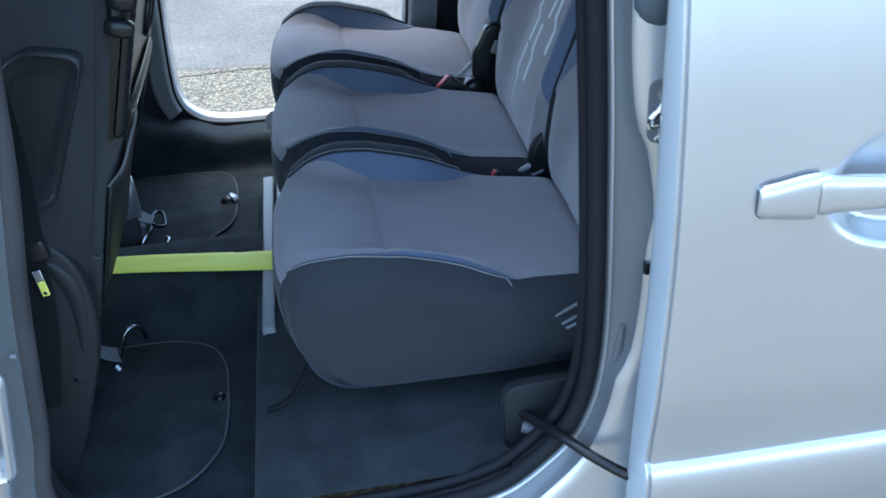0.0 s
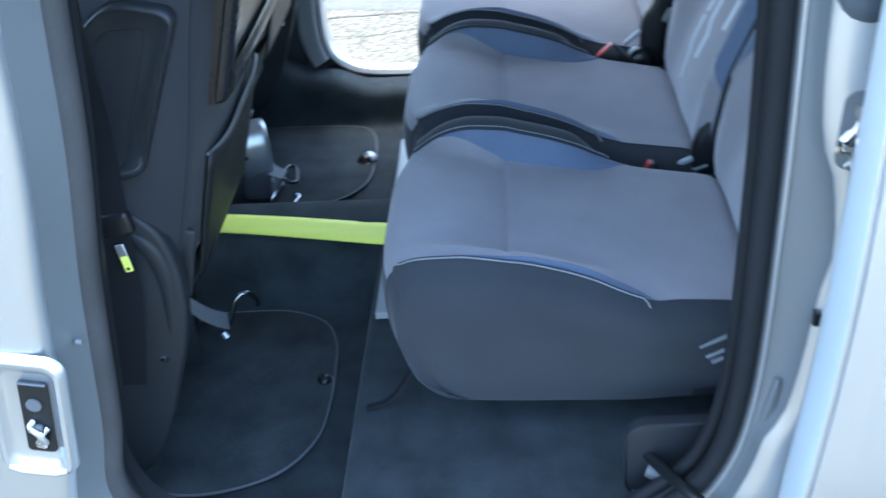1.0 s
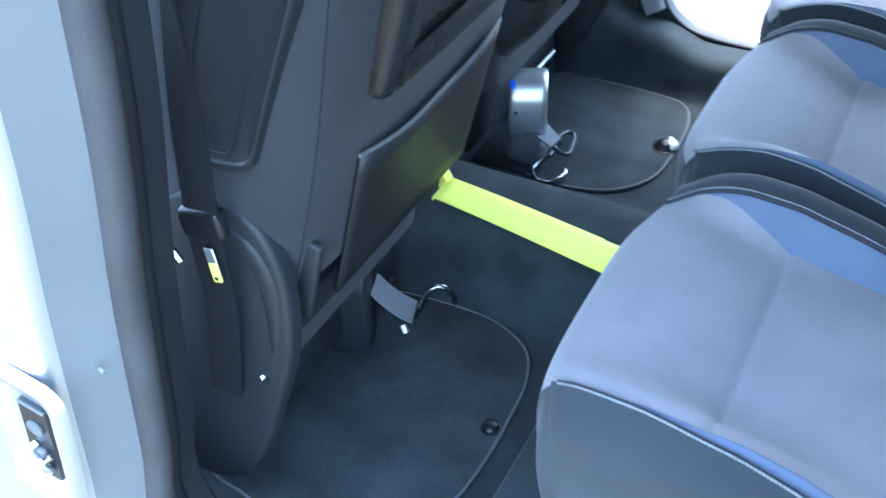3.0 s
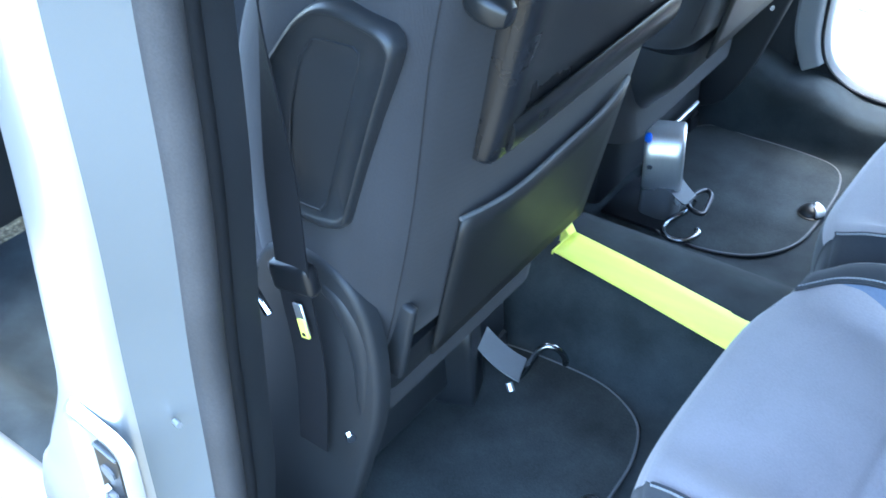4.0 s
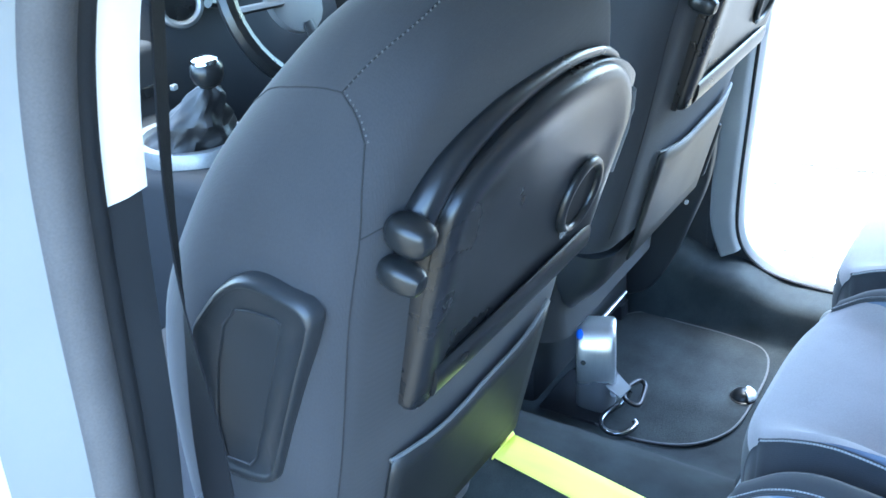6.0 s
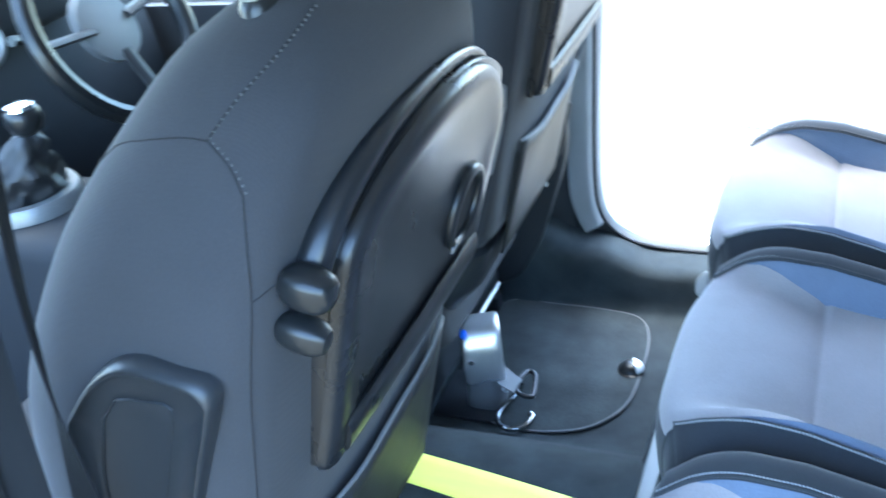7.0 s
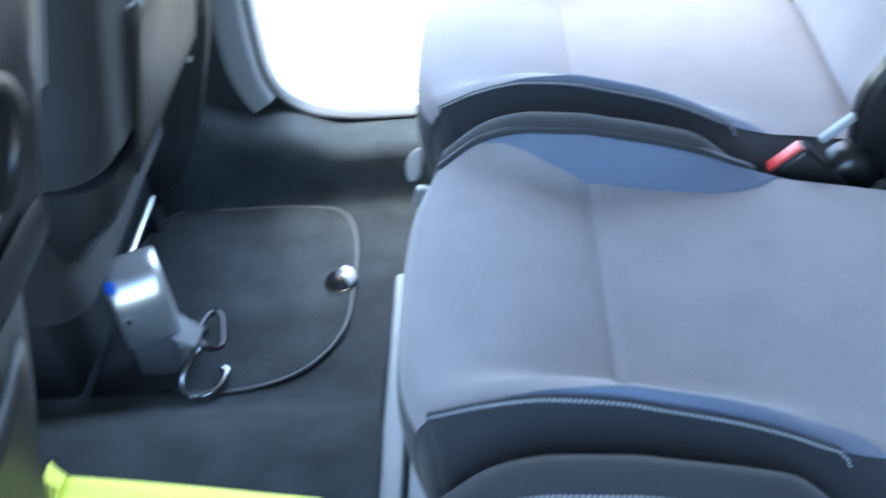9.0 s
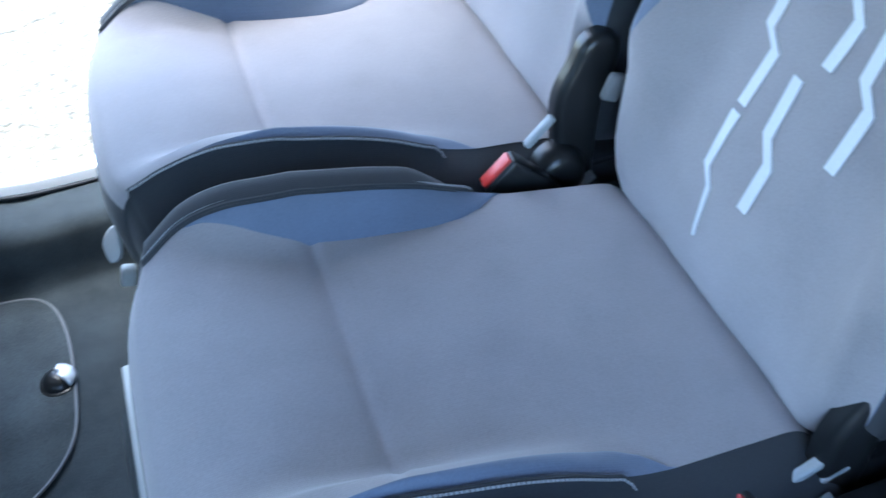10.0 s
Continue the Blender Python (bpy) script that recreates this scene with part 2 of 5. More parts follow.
def plate(outline, thick, m, bevel=0.003, seg=2):
    """An outline in a plane, pushed out along the plane's normal by thick, with rounded rims, at the pose m."""
    bm = bmesh.new()
    lo = [bm.verts.new((x, y, 0)) for x, y in outline]
    f = bm.faces.new(lo)
    ex = bmesh.ops.extrude_face_region(bm, geom=[f])
    top = [v for v in ex["geom"] if isinstance(v, bmesh.types.BMVert)]
    bmesh.ops.translate(bm, verts=top, vec=(0, 0, thick))
    if bevel:
        tf = [g for g in ex["geom"] if isinstance(g, bmesh.types.BMFace)][0]
        bmesh.ops.bevel(bm, geom=list(tf.edges), offset=bevel, segments=seg, profile=0.5, affect="EDGES", clamp_overlap=True)
    bm.transform(m)
    return bm


def round_rect(w, h, r, k=5):
    out = []
    for cx, cy, a0 in ((w / 2 - r, h / 2 - r, 0), (-w / 2 + r, h / 2 - r, 90), (-w / 2 + r, -h / 2 + r, 180), (w / 2 - r, -h / 2 + r, 270)):
        for i in range(k + 1):
            a = radians(a0 + 90 * i / k)
            out.append((cx + r * math.cos(a), cy + r * math.sin(a)))
    return out


def basis(o, ex, ey):
    """The pose whose x and y axes are ex and ey at o."""
    ex = Vector(ex).normalized()
    ez = ex.cross(Vector(ey)).normalized()
    ey = ez.cross(ex)
    return Matrix(((ex.x, ey.x, ez.x, o[0]), (ex.y, ey.y, ez.y, o[1]), (ex.z, ey.z, ez.z, o[2]), (0, 0, 0, 1)))


def lerp_lin(tab, x):
    if x <= tab[0][0]:
        return tab[0][1]
    for (a, fa), (b, fb) in zip(tab, tab[1:]):
        if x <= b:
            return fa + (fb - fa) * (x - a) / (b - a)
    return tab[-1][1]


def lerp_table(tab, x):
    """Smooth curve through a table, without overshoot."""
    n = len(tab)
    if x <= tab[0][0]:
        return tab[0][1]
    if x >= tab[-1][0]:
        return tab[-1][1]
    d = [(tab[i + 1][1] - tab[i][1]) / (tab[i + 1][0] - tab[i][0]) for i in range(n - 1)]

    def slope(i):
        if i == 0 or i == n - 1:
            return d[0] if i == 0 else d[-1]
        return 0.0 if d[i - 1] * d[i] <= 0 else 2 * d[i - 1] * d[i] / (d[i - 1] + d[i])

    for i in range(n - 1):
        if x <= tab[i + 1][0]:
            h = tab[i + 1][0] - tab[i][0]
            t = (x - tab[i][0]) / h
            return ((2 * t ** 3 - 3 * t * t + 1) * tab[i][1] + (t ** 3 - 2 * t * t + t) * h * slope(i)
                    + (-2 * t ** 3 + 3 * t * t) * tab[i + 1][1] + (t ** 3 - t * t) * h * slope(i + 1))


def sstep(a, b, x):
    t = max(0.0, min(1.0, (x - a) / (b - a)))
    return t * t * (3 - 2 * t)


# ---------------- ground ----------------
me = bpy.data.meshes.new("ground")
bm = bmesh.new()
edges = [-1500, -300, -60, -15, -6, -3, -1.5, 0, 1.5, 3, 6, 15, 60, 300, 1500]
vs = [[bm.verts.new((x, y, 0)) for y in edges] for x in edges]
for i in range(len(edges) - 1):
    for j in range(len(edges) - 1):
        bm.faces.new((vs[i][j], vs[i + 1][j], vs[i + 1][j + 1], vs[i][j + 1]))
ground = part("ground", bm, ASPHALT, None)
tagged(ground, "worn grey asphalt with exposed gravel", "ground", kind="structure")
# a smoother strip of tarmac beyond a ragged joint
rows = []
random.seed(3)
for i in range(61):
    x = -9 + i * 0.3
    e = 3.25 + 0.1 * noise.noise(Vector((x * 1.3, 0, 0))) + 0.03 * noise.noise(Vector((x * 6, 3, 0)))
    rows.append([(x, e, 0.0), (x, e + 0.012, 0.008), (x, 6, 0.012), (x, 12, 0.012)])
strip = part("tarmac_strip", clean(grid_mesh("tarmac_strip", rows)), PATCH, None)
tagged(strip, "smoother light grey tarmac beyond a ragged joint", "road", kind="structure")


def crack(pts, w):
    """A thin dark crack lying in the asphalt, jagged along its way."""
    rows = []
    fine = catmull([(x, y, 0) for x, y in pts], 14)
    for i, p in enumerate(fine):
        j = 0.02 * noise.noise(Vector((p.x * 17, p.y * 17, 1))) + 0.012 * noise.noise(Vector((p.x * 60, p.y * 60, 5)))
        h = w * (0.5 + 0.9 * abs(noise.noise(Vector((p.x * 30, p.y * 30, 9)))))
        rows.append([(p.x, p.y + j - h, 0.003), (p.x, p.y + j + h, 0.003)])
    part("crack", grid_mesh("crack", rows), CRACK, ground, "dark crack in the asphalt")


CRACK = mat("crack_dirt", (0.065, 0.058, 0.046), rough=1.0, vary=0.3, grain=200)
crack([(-1.25, 3.22), (-1.0, 3.20), (-0.8, 3.17), (-0.55, 3.19), (-0.3, 3.16), (0.0, 3.2), (0.4, 3.17)], 0.007)
crack([(-1.3, 2.98), (-0.95, 2.96), (-0.66, 2.95), (-0.5, 2.99), (-0.42, 3.1)], 0.0035)
crack([(-0.75, 2.50), (-0.635, 2.485), (-0.56, 2.46), (-0.52, 2.40)], 0.003)

# ---------------- the car's shell ----------------
car = thing("car", "silver estate car with its sliding side doors open", "car")

# floor with the centre tunnel, carpeted
tunnel = [(-0.05, 0.425), (0.01, 0.425), (0.05, 0.405), (0.09, 0.362), (0.12, 0.357), (0.16, 0.356), (0.24, 0.356), (0.38, 0.356), (0.48, 0.356), (0.54, 0.356), (0.585, 0.357), (0.63, 0.37), (0.68, 0.45),
          (0.72, 0.488), (0.785, 0.493), (0.84, 0.484), (0.885, 0.462), (0.925, 0.432), (0.96, 0.400), (0.995, 0.370), (1.03, 0.358), (1.07, 0.356), (1.13, 0.356), (1.22, 0.356), (1.31, 0.356), (1.37, 0.356), (1.405, 0.356), (1.427, 0.357)]
far_rise = [(1.440, 0.363), (1.450, 0.378), (1.458, 0.398), (1.465, 0.416), (1.474, 0.432), (1.490, 0.442), (1.515, 0.446), (1.545, 0.448), (1.575, 0.449)]
prof = catmull([(0, a, b) for a, b in tunnel + far_rise], 5)


def floor_point(x, p):
    rise = max(0, p.z - 0.357) * sstep(1.40, 1.44, p.y) * (0.40 * sstep(-0.45, -0.57, x) + 0.50 * sstep(-0.60, -0.70, x))
    return (x, p.y, p.z + 0.0015 * noise.noise(Vector((x * 9, p.y * 9, 0))) + rise)


rows = [[floor_point(x, p) for p in prof] for x in [-1.75 + 0.025 * i for i in range(57)] + [-0.336]]
part("floor_carpet", grid_mesh("floor_carpet", rows), CARPET, car, "black carpeted floor with a raised centre tunnel", angle=1.2)

rows = [[floor_point(x, p) for p in prof if p.y > 1.04] for x in [-0.35 + 0.025 * i for i in range(8)]]
part("floor_carpet", grid_mesh("floor_carpet", rows), CARPET, car, "black carpet below the far seat", angle=1.2)

# raised platform under the rear seats
plat = [(-0.352, 0.34), (-0.352, 0.455), (-0.346, 0.468), (-0.33, 0.474), (-0.2, 0.476), (0.5, 0.476)]
rows = [[(x + 0.055 * sstep(1.06, 1.14, y) * (x < 0.4), y, z) for x, z in plat] for y in [-0.02 + 0.03975 * i for i in range(41)]]
part("seat_platform", grid_mesh("seat_platform", rows), CARPET, car, "black carpeted step under the rear seats")
part("step_trim", box(-0.337, 0.445, 0.455, -0.3105, 1.114, 0.4875, 0.004, 3), STEPTRIM, car, "pale grey edging on the step")
part("step_trim", box(-0.3025, 0.62, 0.460, -0.252, 1.10, 0.4870, 0.003, 3), STEPTRIM, car, "pale grey edging on the step")

# seal loop of the near opening, seen from outside; x forward is negative
NEAR = catmull([(0.195, 0, 1.50), (0.203, 0, 1.27), (0.212, 0, 1.03), (0.213, 0, 0.74), (0.183, 0, 0.585), (0.11, 0, 0.495), (0.03, 0, 0.447), (-0.12, 0, 0.425),
                (-0.45, 0, 0.42), (-0.60, 0, 0.455), (-0.652, 0, 0.56), (-0.628, 0, 0.70), (-0.596, 0, 0.92), (-0.562, 0, 1.10), (-0.537, 0, 1.28), (-0.513, 0, 1.40),
                (-0.473, 0, 1.50), (-0.41, 0, 1.59), (-0.32, 0, 1.635), (0.05, 0, 1.64), (0.16, 0, 1.59)], 8, closed=True)
cN = Vector((-0.2, 0, 1.0))


def outward(path, i):
    a, b = path[i - 1], path[(i + 1) % len(path)]
    d = (b - a).normalized()
    n = Vector((d.z, 0, -d.x))
    return n if n.dot(path[i] - cN) > 0 else -n


def frame_rows(path, lo, hi, prof, base):
    """Rows of points from the seal loop outwards; prof(i) gives (offset, depth) pairs."""
    rows = []
    for i in range(lo, hi):
        n = outward(path, i)
        row = [path[i] + n * o + Vector((0, base + y, 0)) for o, y in prof(path[i])]
        for v in row:
            v.z = min(v.z, 1.715)
        rows.append(row)
    return rows


def rear_prof(p):
    o = lerp_table([(0.42, 0.024), (0.55, 0.014), (0.62, 0.010), (0.684, 0.011), (0.733, 0.027), (0.824, 0.035), (0.907, 0.040), (0.962, 0.049), (1.056, 0.038), (1.097, 0.024), (1.135, 0.018), (1.207, 0.015), (1.4, 0.02)], p.z)
    return [(-0.008, 0.0), (-0.008, -0.05), (-0.005, -0.056), (0.0, -0.058), (o * 0.5, -0.064), (o - 0.004, -0.076), (o, -0.086), (o + 0.005, -0.0925), (o + 0.02, -0.0965), (0.12, -0.105), (0.2, -0.115), (0.3, -0.12)]


def front_prof(p):
    w = max(0.075, lerp_table([(0.45, 0.28), (0.6, 0.23), (0.72, 0.185), (0.9, 0.115), (1.05, 0.10), (1.25, 0.085), (1.5, 0.075)], p.z))
    return [(0.0, 0.0), (0.0, -0.034), (0.002, -0.042), (0.007, -0.052), (0.022, -0.098), (0.026, -0.108), (0.032, -0.1135), (0.042, -0.116), (w * 0.6 + 0.02, -0.118), (w - 0.012, -0.117),
            (w, -0.108), (w + 0.006, -0.09), (w + 0.006, -0.02)]


k_front = [i for i, p in enumerate(NEAR) if p.x < -0.40 and p.z > 0.448]
lo, hi = min(k_front), max(k_front) + 1
pillar_rows = frame_rows(NEAR, lo, hi, front_prof, 0)
part("b_pillar", grid_mesh("b_pillar", [r[4:] for r in pillar_rows]), PAINT, car, "pale silver painted door pillar", angle=1.0)
# jamb in a darker paint tone that stands for the shade there
part("b_pillar_jamb", grid_mesh("b_pillar_jamb", [r[:5] for r in pillar_rows]), HALFSHADEPAINT, car, "silver painted jamb, its shade put into the colour", angle=1.0)
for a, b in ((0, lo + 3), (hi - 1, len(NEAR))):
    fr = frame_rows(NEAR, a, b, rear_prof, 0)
    # rear jamb: same silver, darkened by colour for its shade
    part("door_jamb", grid_mesh("door_jamb", [r[:7] for r in fr]), SHADEPAINT, car, "silver painted jamb, its shade put into the colour", angle=1.0)
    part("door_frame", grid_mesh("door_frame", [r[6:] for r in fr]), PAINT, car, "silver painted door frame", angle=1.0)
# rubber seal round the opening: a fat bead and a lip
def seal_run(idx, off, depth, r, name, material, parent, label=""):
    pts = [NEAR[i % len(NEAR)] + outward(NEAR, i % len(NEAR)) * off + Vector((0, depth, 0)) for i in idx]
    return part(name, tube(pts, r, 10, up=(0, 1, 0)), material, parent, label)


front_run = [i for i in range(len(NEAR)) if NEAR[i].x < -0.36]
rear_run = list(range(max(front_run), len(NEAR))) + list(range(0, min(front_run) + 1))
door_seal = seal_run(rear_run, -0.019, -0.050, 0.0135, "door_seal", RUBBER, car, "black rubber door seal")
seal_run(rear_run, -0.026, -0.016, 0.010, "lip", RUBBER, door_seal)
# same seal on the pillar side, its sky-lit look given by the greyer rubber
pillar_seal = seal_run(front_run, 0.002, -0.027, 0.0185, "door_seal", GREYRUBBER, car, "rubber seal on the pillar, greyed as if lit by the sky")
seal_run(front_run, 0.002, -0.006, 0.013, "lip", RUBBER, pillar_seal)
paint_edge = [p + outward(NEAR, i) * -0.002 + Vector((0, -0.0600, 0)) for i, p in enumerate(NEAR) if p.x > -0.1 and i < 70]
part("flange", tube(paint_edge, 0.0030, 6, up=(0, 1, 0)), PAINT, car, "thin bright flange edge")

# striker pocket in the front pillar
fm = basis((-0.670, -0.118, 0.786), (1, 0, -0.17), (0.17, 0, 1))
pocket = part("striker_pocket", loft([[fm @ Vector((x, y, h)) for x, y in round_rect(w, q, r, 6)] for w, q, r, h in ((0.098, 0.195, 0.024, 0.0), (0.094, 0.191, 0.023, 0.006), (0.084, 0.181, 0.020, 0.011), (0.074, 0.170, 0.018, 0.011), (0.062, 0.150, 0.013, 0.004), (0.054, 0.140, 0.010, 0.002))]), PAINT, car, "raised rim round the door catch")
part("recess_plate", plate(round_rect(0.036, 0.116, 0.006, 4), 0.0062, fm @ Matrix.Translation((0.007, 0.002, 0)), 0.001, 1), SMOOTH, pocket, "black catch plate")
part("catch", tube(catmull([fm @ Vector(p) for p in ((0.001, -0.004, 0.006), (0.000, -0.008, 0.014), (0.010, -0.014, 0.017), (0.016, -0.028, 0.015), (0.013, -0.040, 0.006))], 4), 0.0038, 8), STEEL, pocket, "steel catch loop")
part("catch_hook", tube(catmull([fm @ Vector(p) for p in ((0.019, -0.012, 0.007), (0.012, -0.022, 0.013), (0.006, -0.036, 0.012), (0.012, -0.046, 0.007))], 4), 0.0034, 8), CHROME, pocket, "bright steel catch")
part("catch_block", box(-0.009, -0.006, 0, 0.009, 0.006, 0.010, 0.003, 2, fm @ Matrix.Translation((0.004, -0.014, 0.003))), TRIM, pocket, "grey catch block")
part("bolt", tube([fm @ Vector(p) for p in ((0.008, -0.040, 0.004), (0.008, -0.040, 0.009))], 0.0075, 14), STEEL, pocket, "steel bolt")
part("bolt", tube([fm @ Vector(p) for p in ((0.006, 0.024, 0.004), (0.006, 0.024, 0.0085))], 0.0095, 16), TRIM, pocket, "dull grey bolt")
part("plate_edge", tube([fm @ Vector((0.007 + a, 0.002 + b, 0.0066)) for a, b in ((-0.016, 0.055), (0.016, 0.055))], 0.0018, 6), TRIM, pocket)
part("lower_lip", tube([fm @ Vector(p) for p in ((-0.036, -0.084, 0.008), (-0.02, -0.088, 0.009), (0.02, -0.088, 0.009), (0.036, -0.083, 0.008))], 0.006, 8), PAINT, pocket)
part("pillar_screw", tube([(-0.612, -0.07, 0.86), (-0.6035, -0.0715, 0.86)], 0.0032, 8), STEEL, car)

# striker and bumpers on the rear frame
part("latch_plate", plate(round_rect(0.034, 0.088, 0.014, 4), 0.004, basis((0.259, -0.0955, 1.122), (1, -0.15, 0), (0, 0, 1)), 0.001, 1), TRIM, car, "dark latch plate")
part("striker_loop", tube([(0.264, -0.098, 1.140), (0.252, -0.108, 1.126), (0.240, -0.116, 1.119), (0.238, -0.116, 1.112), (0.252, -0.110, 1.108), (0.266, -0.098, 1.104)], 0.0050, 8), CHROME, car, "chromed striker loop")
part("striker_pin", tube([(0.263, -0.098, 1.146), (0.258, -0.108, 1.146)], 0.0085, 14), ALU, car, "steel striker pin")
part("striker_loop", tube([(0.266, -0.098, 1.098), (0.254, -0.112, 1.100), (0.250, -0.112, 1.090), (0.264, -0.098, 1.086)], 0.0036, 8), STEEL, car, "steel striker loop")
bm = bmesh.new()
bmesh.ops.create_uvsphere(bm, u_segments=20, v_segments=12, radius=0.034)
bm.transform(Matrix.Translation((0.256, -0.088, 1.264)) @ Matrix.Diagonal((1.08, 0.55, 1.08, 1)))
part("rubber_bumper", bm, mat("grey_bumper", (0.07, 0.085, 0.10), rough=0.35), car, "dark grey round door bumper")
part("drain_plug", box(0.250, -0.098, 0.875, 0.258, -0.088, 0.894, 0.002), SMOOTH, car)
part("pressed_rib", tube([(0.220, -0.066, 0.69), (0.227, -0.070, 0.73), (0.231, -0.071, 0.775)], [0.004, 0.007, 0.004], 8), SHADEPAINT, car)

# inner trim of the front pillar: pale above, black below
trim_prof = [(0.004, -0.012), (-0.002, 0.002), (-0.004, 0.022), (-0.002, 0.042), (0.010, 0.051), (0.04, 0.054), (0.12, 0.05), (0.12, 0.0)]
idx_hi = [i for i in range(lo, hi + 8) if NEAR[i].z > 1.33 and NEAR[i].x < -0.35]
idx_lo = [i for i in range(lo - 26, hi) if NEAR[i].z < 1.345 and NEAR[i].x < -0.35]
part("upper_pillar_trim", grid_mesh("upper_pillar_trim", frame_rows(NEAR, min(idx_hi), max(idx_hi) + 1, lambda p: trim_prof, 0.0)), PALETRIM, car, "off-white pillar trim")
part("lower_pillar_trim", grid_mesh("lower_pillar_trim", frame_rows(NEAR, min(idx_lo), max(idx_lo) + 1, lambda p: [(o + 0.003, y - 0.003) for o, y in trim_prof], 0.0)), PLASTIC, car, "black plastic pillar trim")

# front door opening past the pillar: the door stands swung open on its front hinges
hinge = Matrix.Translation((-1.93, -0.06, 0)) @ Matrix.Rotation(radians(-68), 4, "Z") @ Matrix.Translation((1.93, 0.06, 0))
rows = []
for i in range(21):
    z = 0.34 + 0.70 * i / 20
    bow = 0.022 * math.sin(math.pi * i / 20)
    rows.append([hinge @ Vector((x, y - bow * (y < -0.1), z)) for x, y in ((-0.90, -0.03), (-0.885, -0.10), (-0.90, -0.115), (-1.1, -0.122), (-1.5, -0.126), (-1.85, -0.12), (-1.93, -0.11), (-1.93, -0.03))])
front_door = part("front_door", grid_mesh("front_door", rows, close_v=True), PAINT, car, "silver painted front door, swung open", angle=0.6)
bm = box(-1.91, -0.028, 0.38, -0.92, -0.012, 1.02, 0.006)
bm.transform(hinge)
part("door_lining", bm, PLASTIC, front_door, "black door lining")

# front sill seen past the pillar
# both sills use the shade-darkened silver too
part("front_sill", box(-1.90, -0.115, 0.30, -0.86, -0.02, 0.43, 0.02, 3), SHADEPAINT, car, "silver painted front sill")
part("near_sill", box(-0.86, -0.115, 0.28, 0.4, -0.03, 0.36, 0.015, 3), SHADEPAINT, car)

# lower guide arm of the sliding door and its trim pocket
guide = part("guide_trim", plate(round_rect(0.155, 0.14, 0.035, 6), 0.02, basis((0.145, 0.045, 0.535), (1, 0, 0.03), (0, 0, 1)), 0.006, 3), PLASTIC, car, "black plastic guide pocket")
part("pocket_rim", tube([basis((0.145, 0.025, 0.535), (1, 0, 0.03), (0, 0, 1)) @ Vector((x, y, 0)) for x, y in round_rect(0.155, 0.14, 0.035, 6)], 0.0022, 6, closed=True, up=(0, 1, 0)), PLASTIC, guide)
part("guide_arm", tube(catmull([(0.100, 0.03, 0.545), (0.112, 0.0, 0.553), (0.128, -0.04, 0.567), (0.150, -0.08, 0.573), (0.185, -0.118, 0.563), (0.23, -0.146, 0.545), (0.262, -0.152, 0.540)], 5), 0.0085, 10), SMOOTH, car, "black bent guide arm")
part("guide_roller", tube([(0.10, 0.02, 0.525), (0.125, 0.008, 0.52)], 0.012, 10), TRIM, car, "dark grey guide roller")

# sliding door, slid back outside the body
sliding = part("sliding_door", bpy.data.meshes.new("sliding_door"), PAINT, car, "silver painted sliding door, slid open")
zs = sorted(set([round(0.30 + 0.0125 * i, 4) for i in range(105)] + [0.57, 0.58, 0.592, 0.598, 0.603, 0.607, 0.6095, 0.611, 0.6125, 0.616] + [round(0.94 + 0.004 * i, 4) for i in range(50)]))
xs = sorted(set([0.272, 0.278, 0.288] + [round(0.30 + 0.0125 * i, 4) for i in range(73)] + [round(0.424 + 0.004 * i, 4) for i in range(70)]))


def door_y(x, z):
    y = lerp_table([(0.30, -0.180), (0.45, -0.207), (0.55, -0.2135), (0.575, -0.2125), (0.592, -0.2095), (0.602, -0.2055), (0.6095, -0.2005), (0.6125, -0.1965), (0.63, -0.197), (0.75, -0.204), (1.0, -0.203), (1.15, -0.196), (1.3, -0.180), (1.6, -0.13)], z)
    e = math.sqrt(((x - 0.560) / 0.126) ** 2 + ((z - 1.030) / 0.090) ** 2)
    if e < 1:
        y += 0.034 * sstep(1.0, 0.68, e)
    return y


rows = []
for z in zs:
    yo = door_y(0.3, z)
    e = -0.017 * sstep(1.0, 0.45, z)
    r = [(0.262 + e, -0.135, z), (0.246 + e, -0.140, z), (0.240 + e, -0.147, z), (0.240 + e, -0.156, z), (0.244 + e, yo + 0.012, z), (0.247 + e, yo + 0.005, z), (0.250 + e, yo + 0.0045, z), (0.2525 + e, yo + 0.009, z), (0.2535 + e, yo + 0.009, z), (0.2545 + e, yo + 0.003, z), (0.2600 + e, yo + 0.001, z)]
    r += [(x, door_y(x, z) + (0.002 if x < 0.274 else 0), z) for x in xs]
    r += [(xs[-1] + 0.01, yo + 0.02, z), (xs[-1], -0.135, z)]
    rows.append(r)
old = sliding.data
sliding.data = smoothed(grid_mesh("sliding_door", [r[5:] for r in rows]), 0.6)
sliding.data.materials.append(PAINT)
bpy.data.meshes.remove(old)
# edge split off to take the paint copy that carries its brightness
part("leading_edge", grid_mesh("leading_edge", [r[:6] for r in rows]), EDGEPAINT, sliding, "silver leading edge of the door, its brightness put into the paint", angle=1.2)
# door handle: lock end and pull bar
def bar_rings(x0, x1, n, h, ymid, zoff):
    rings = []
    for i in range(n + 1):
        t = i / n
        x = x0 + (x1 - x0) * t
        e = 1 - 0.25 * max(0, 1 - t * 8) ** 2
        z = 1.036 + zoff(x)
        hh = h(x) * e
        rings.append([(x, ymid + 0.012 * math.copysign(abs(math.cos(a)) ** 0.85, math.cos(a)) * e, z + hh * math.copysign(abs(math.sin(a)) ** 0.7, math.sin(a))) for a in [2 * math.pi * j / 28 for j in range(28)]])
    return rings


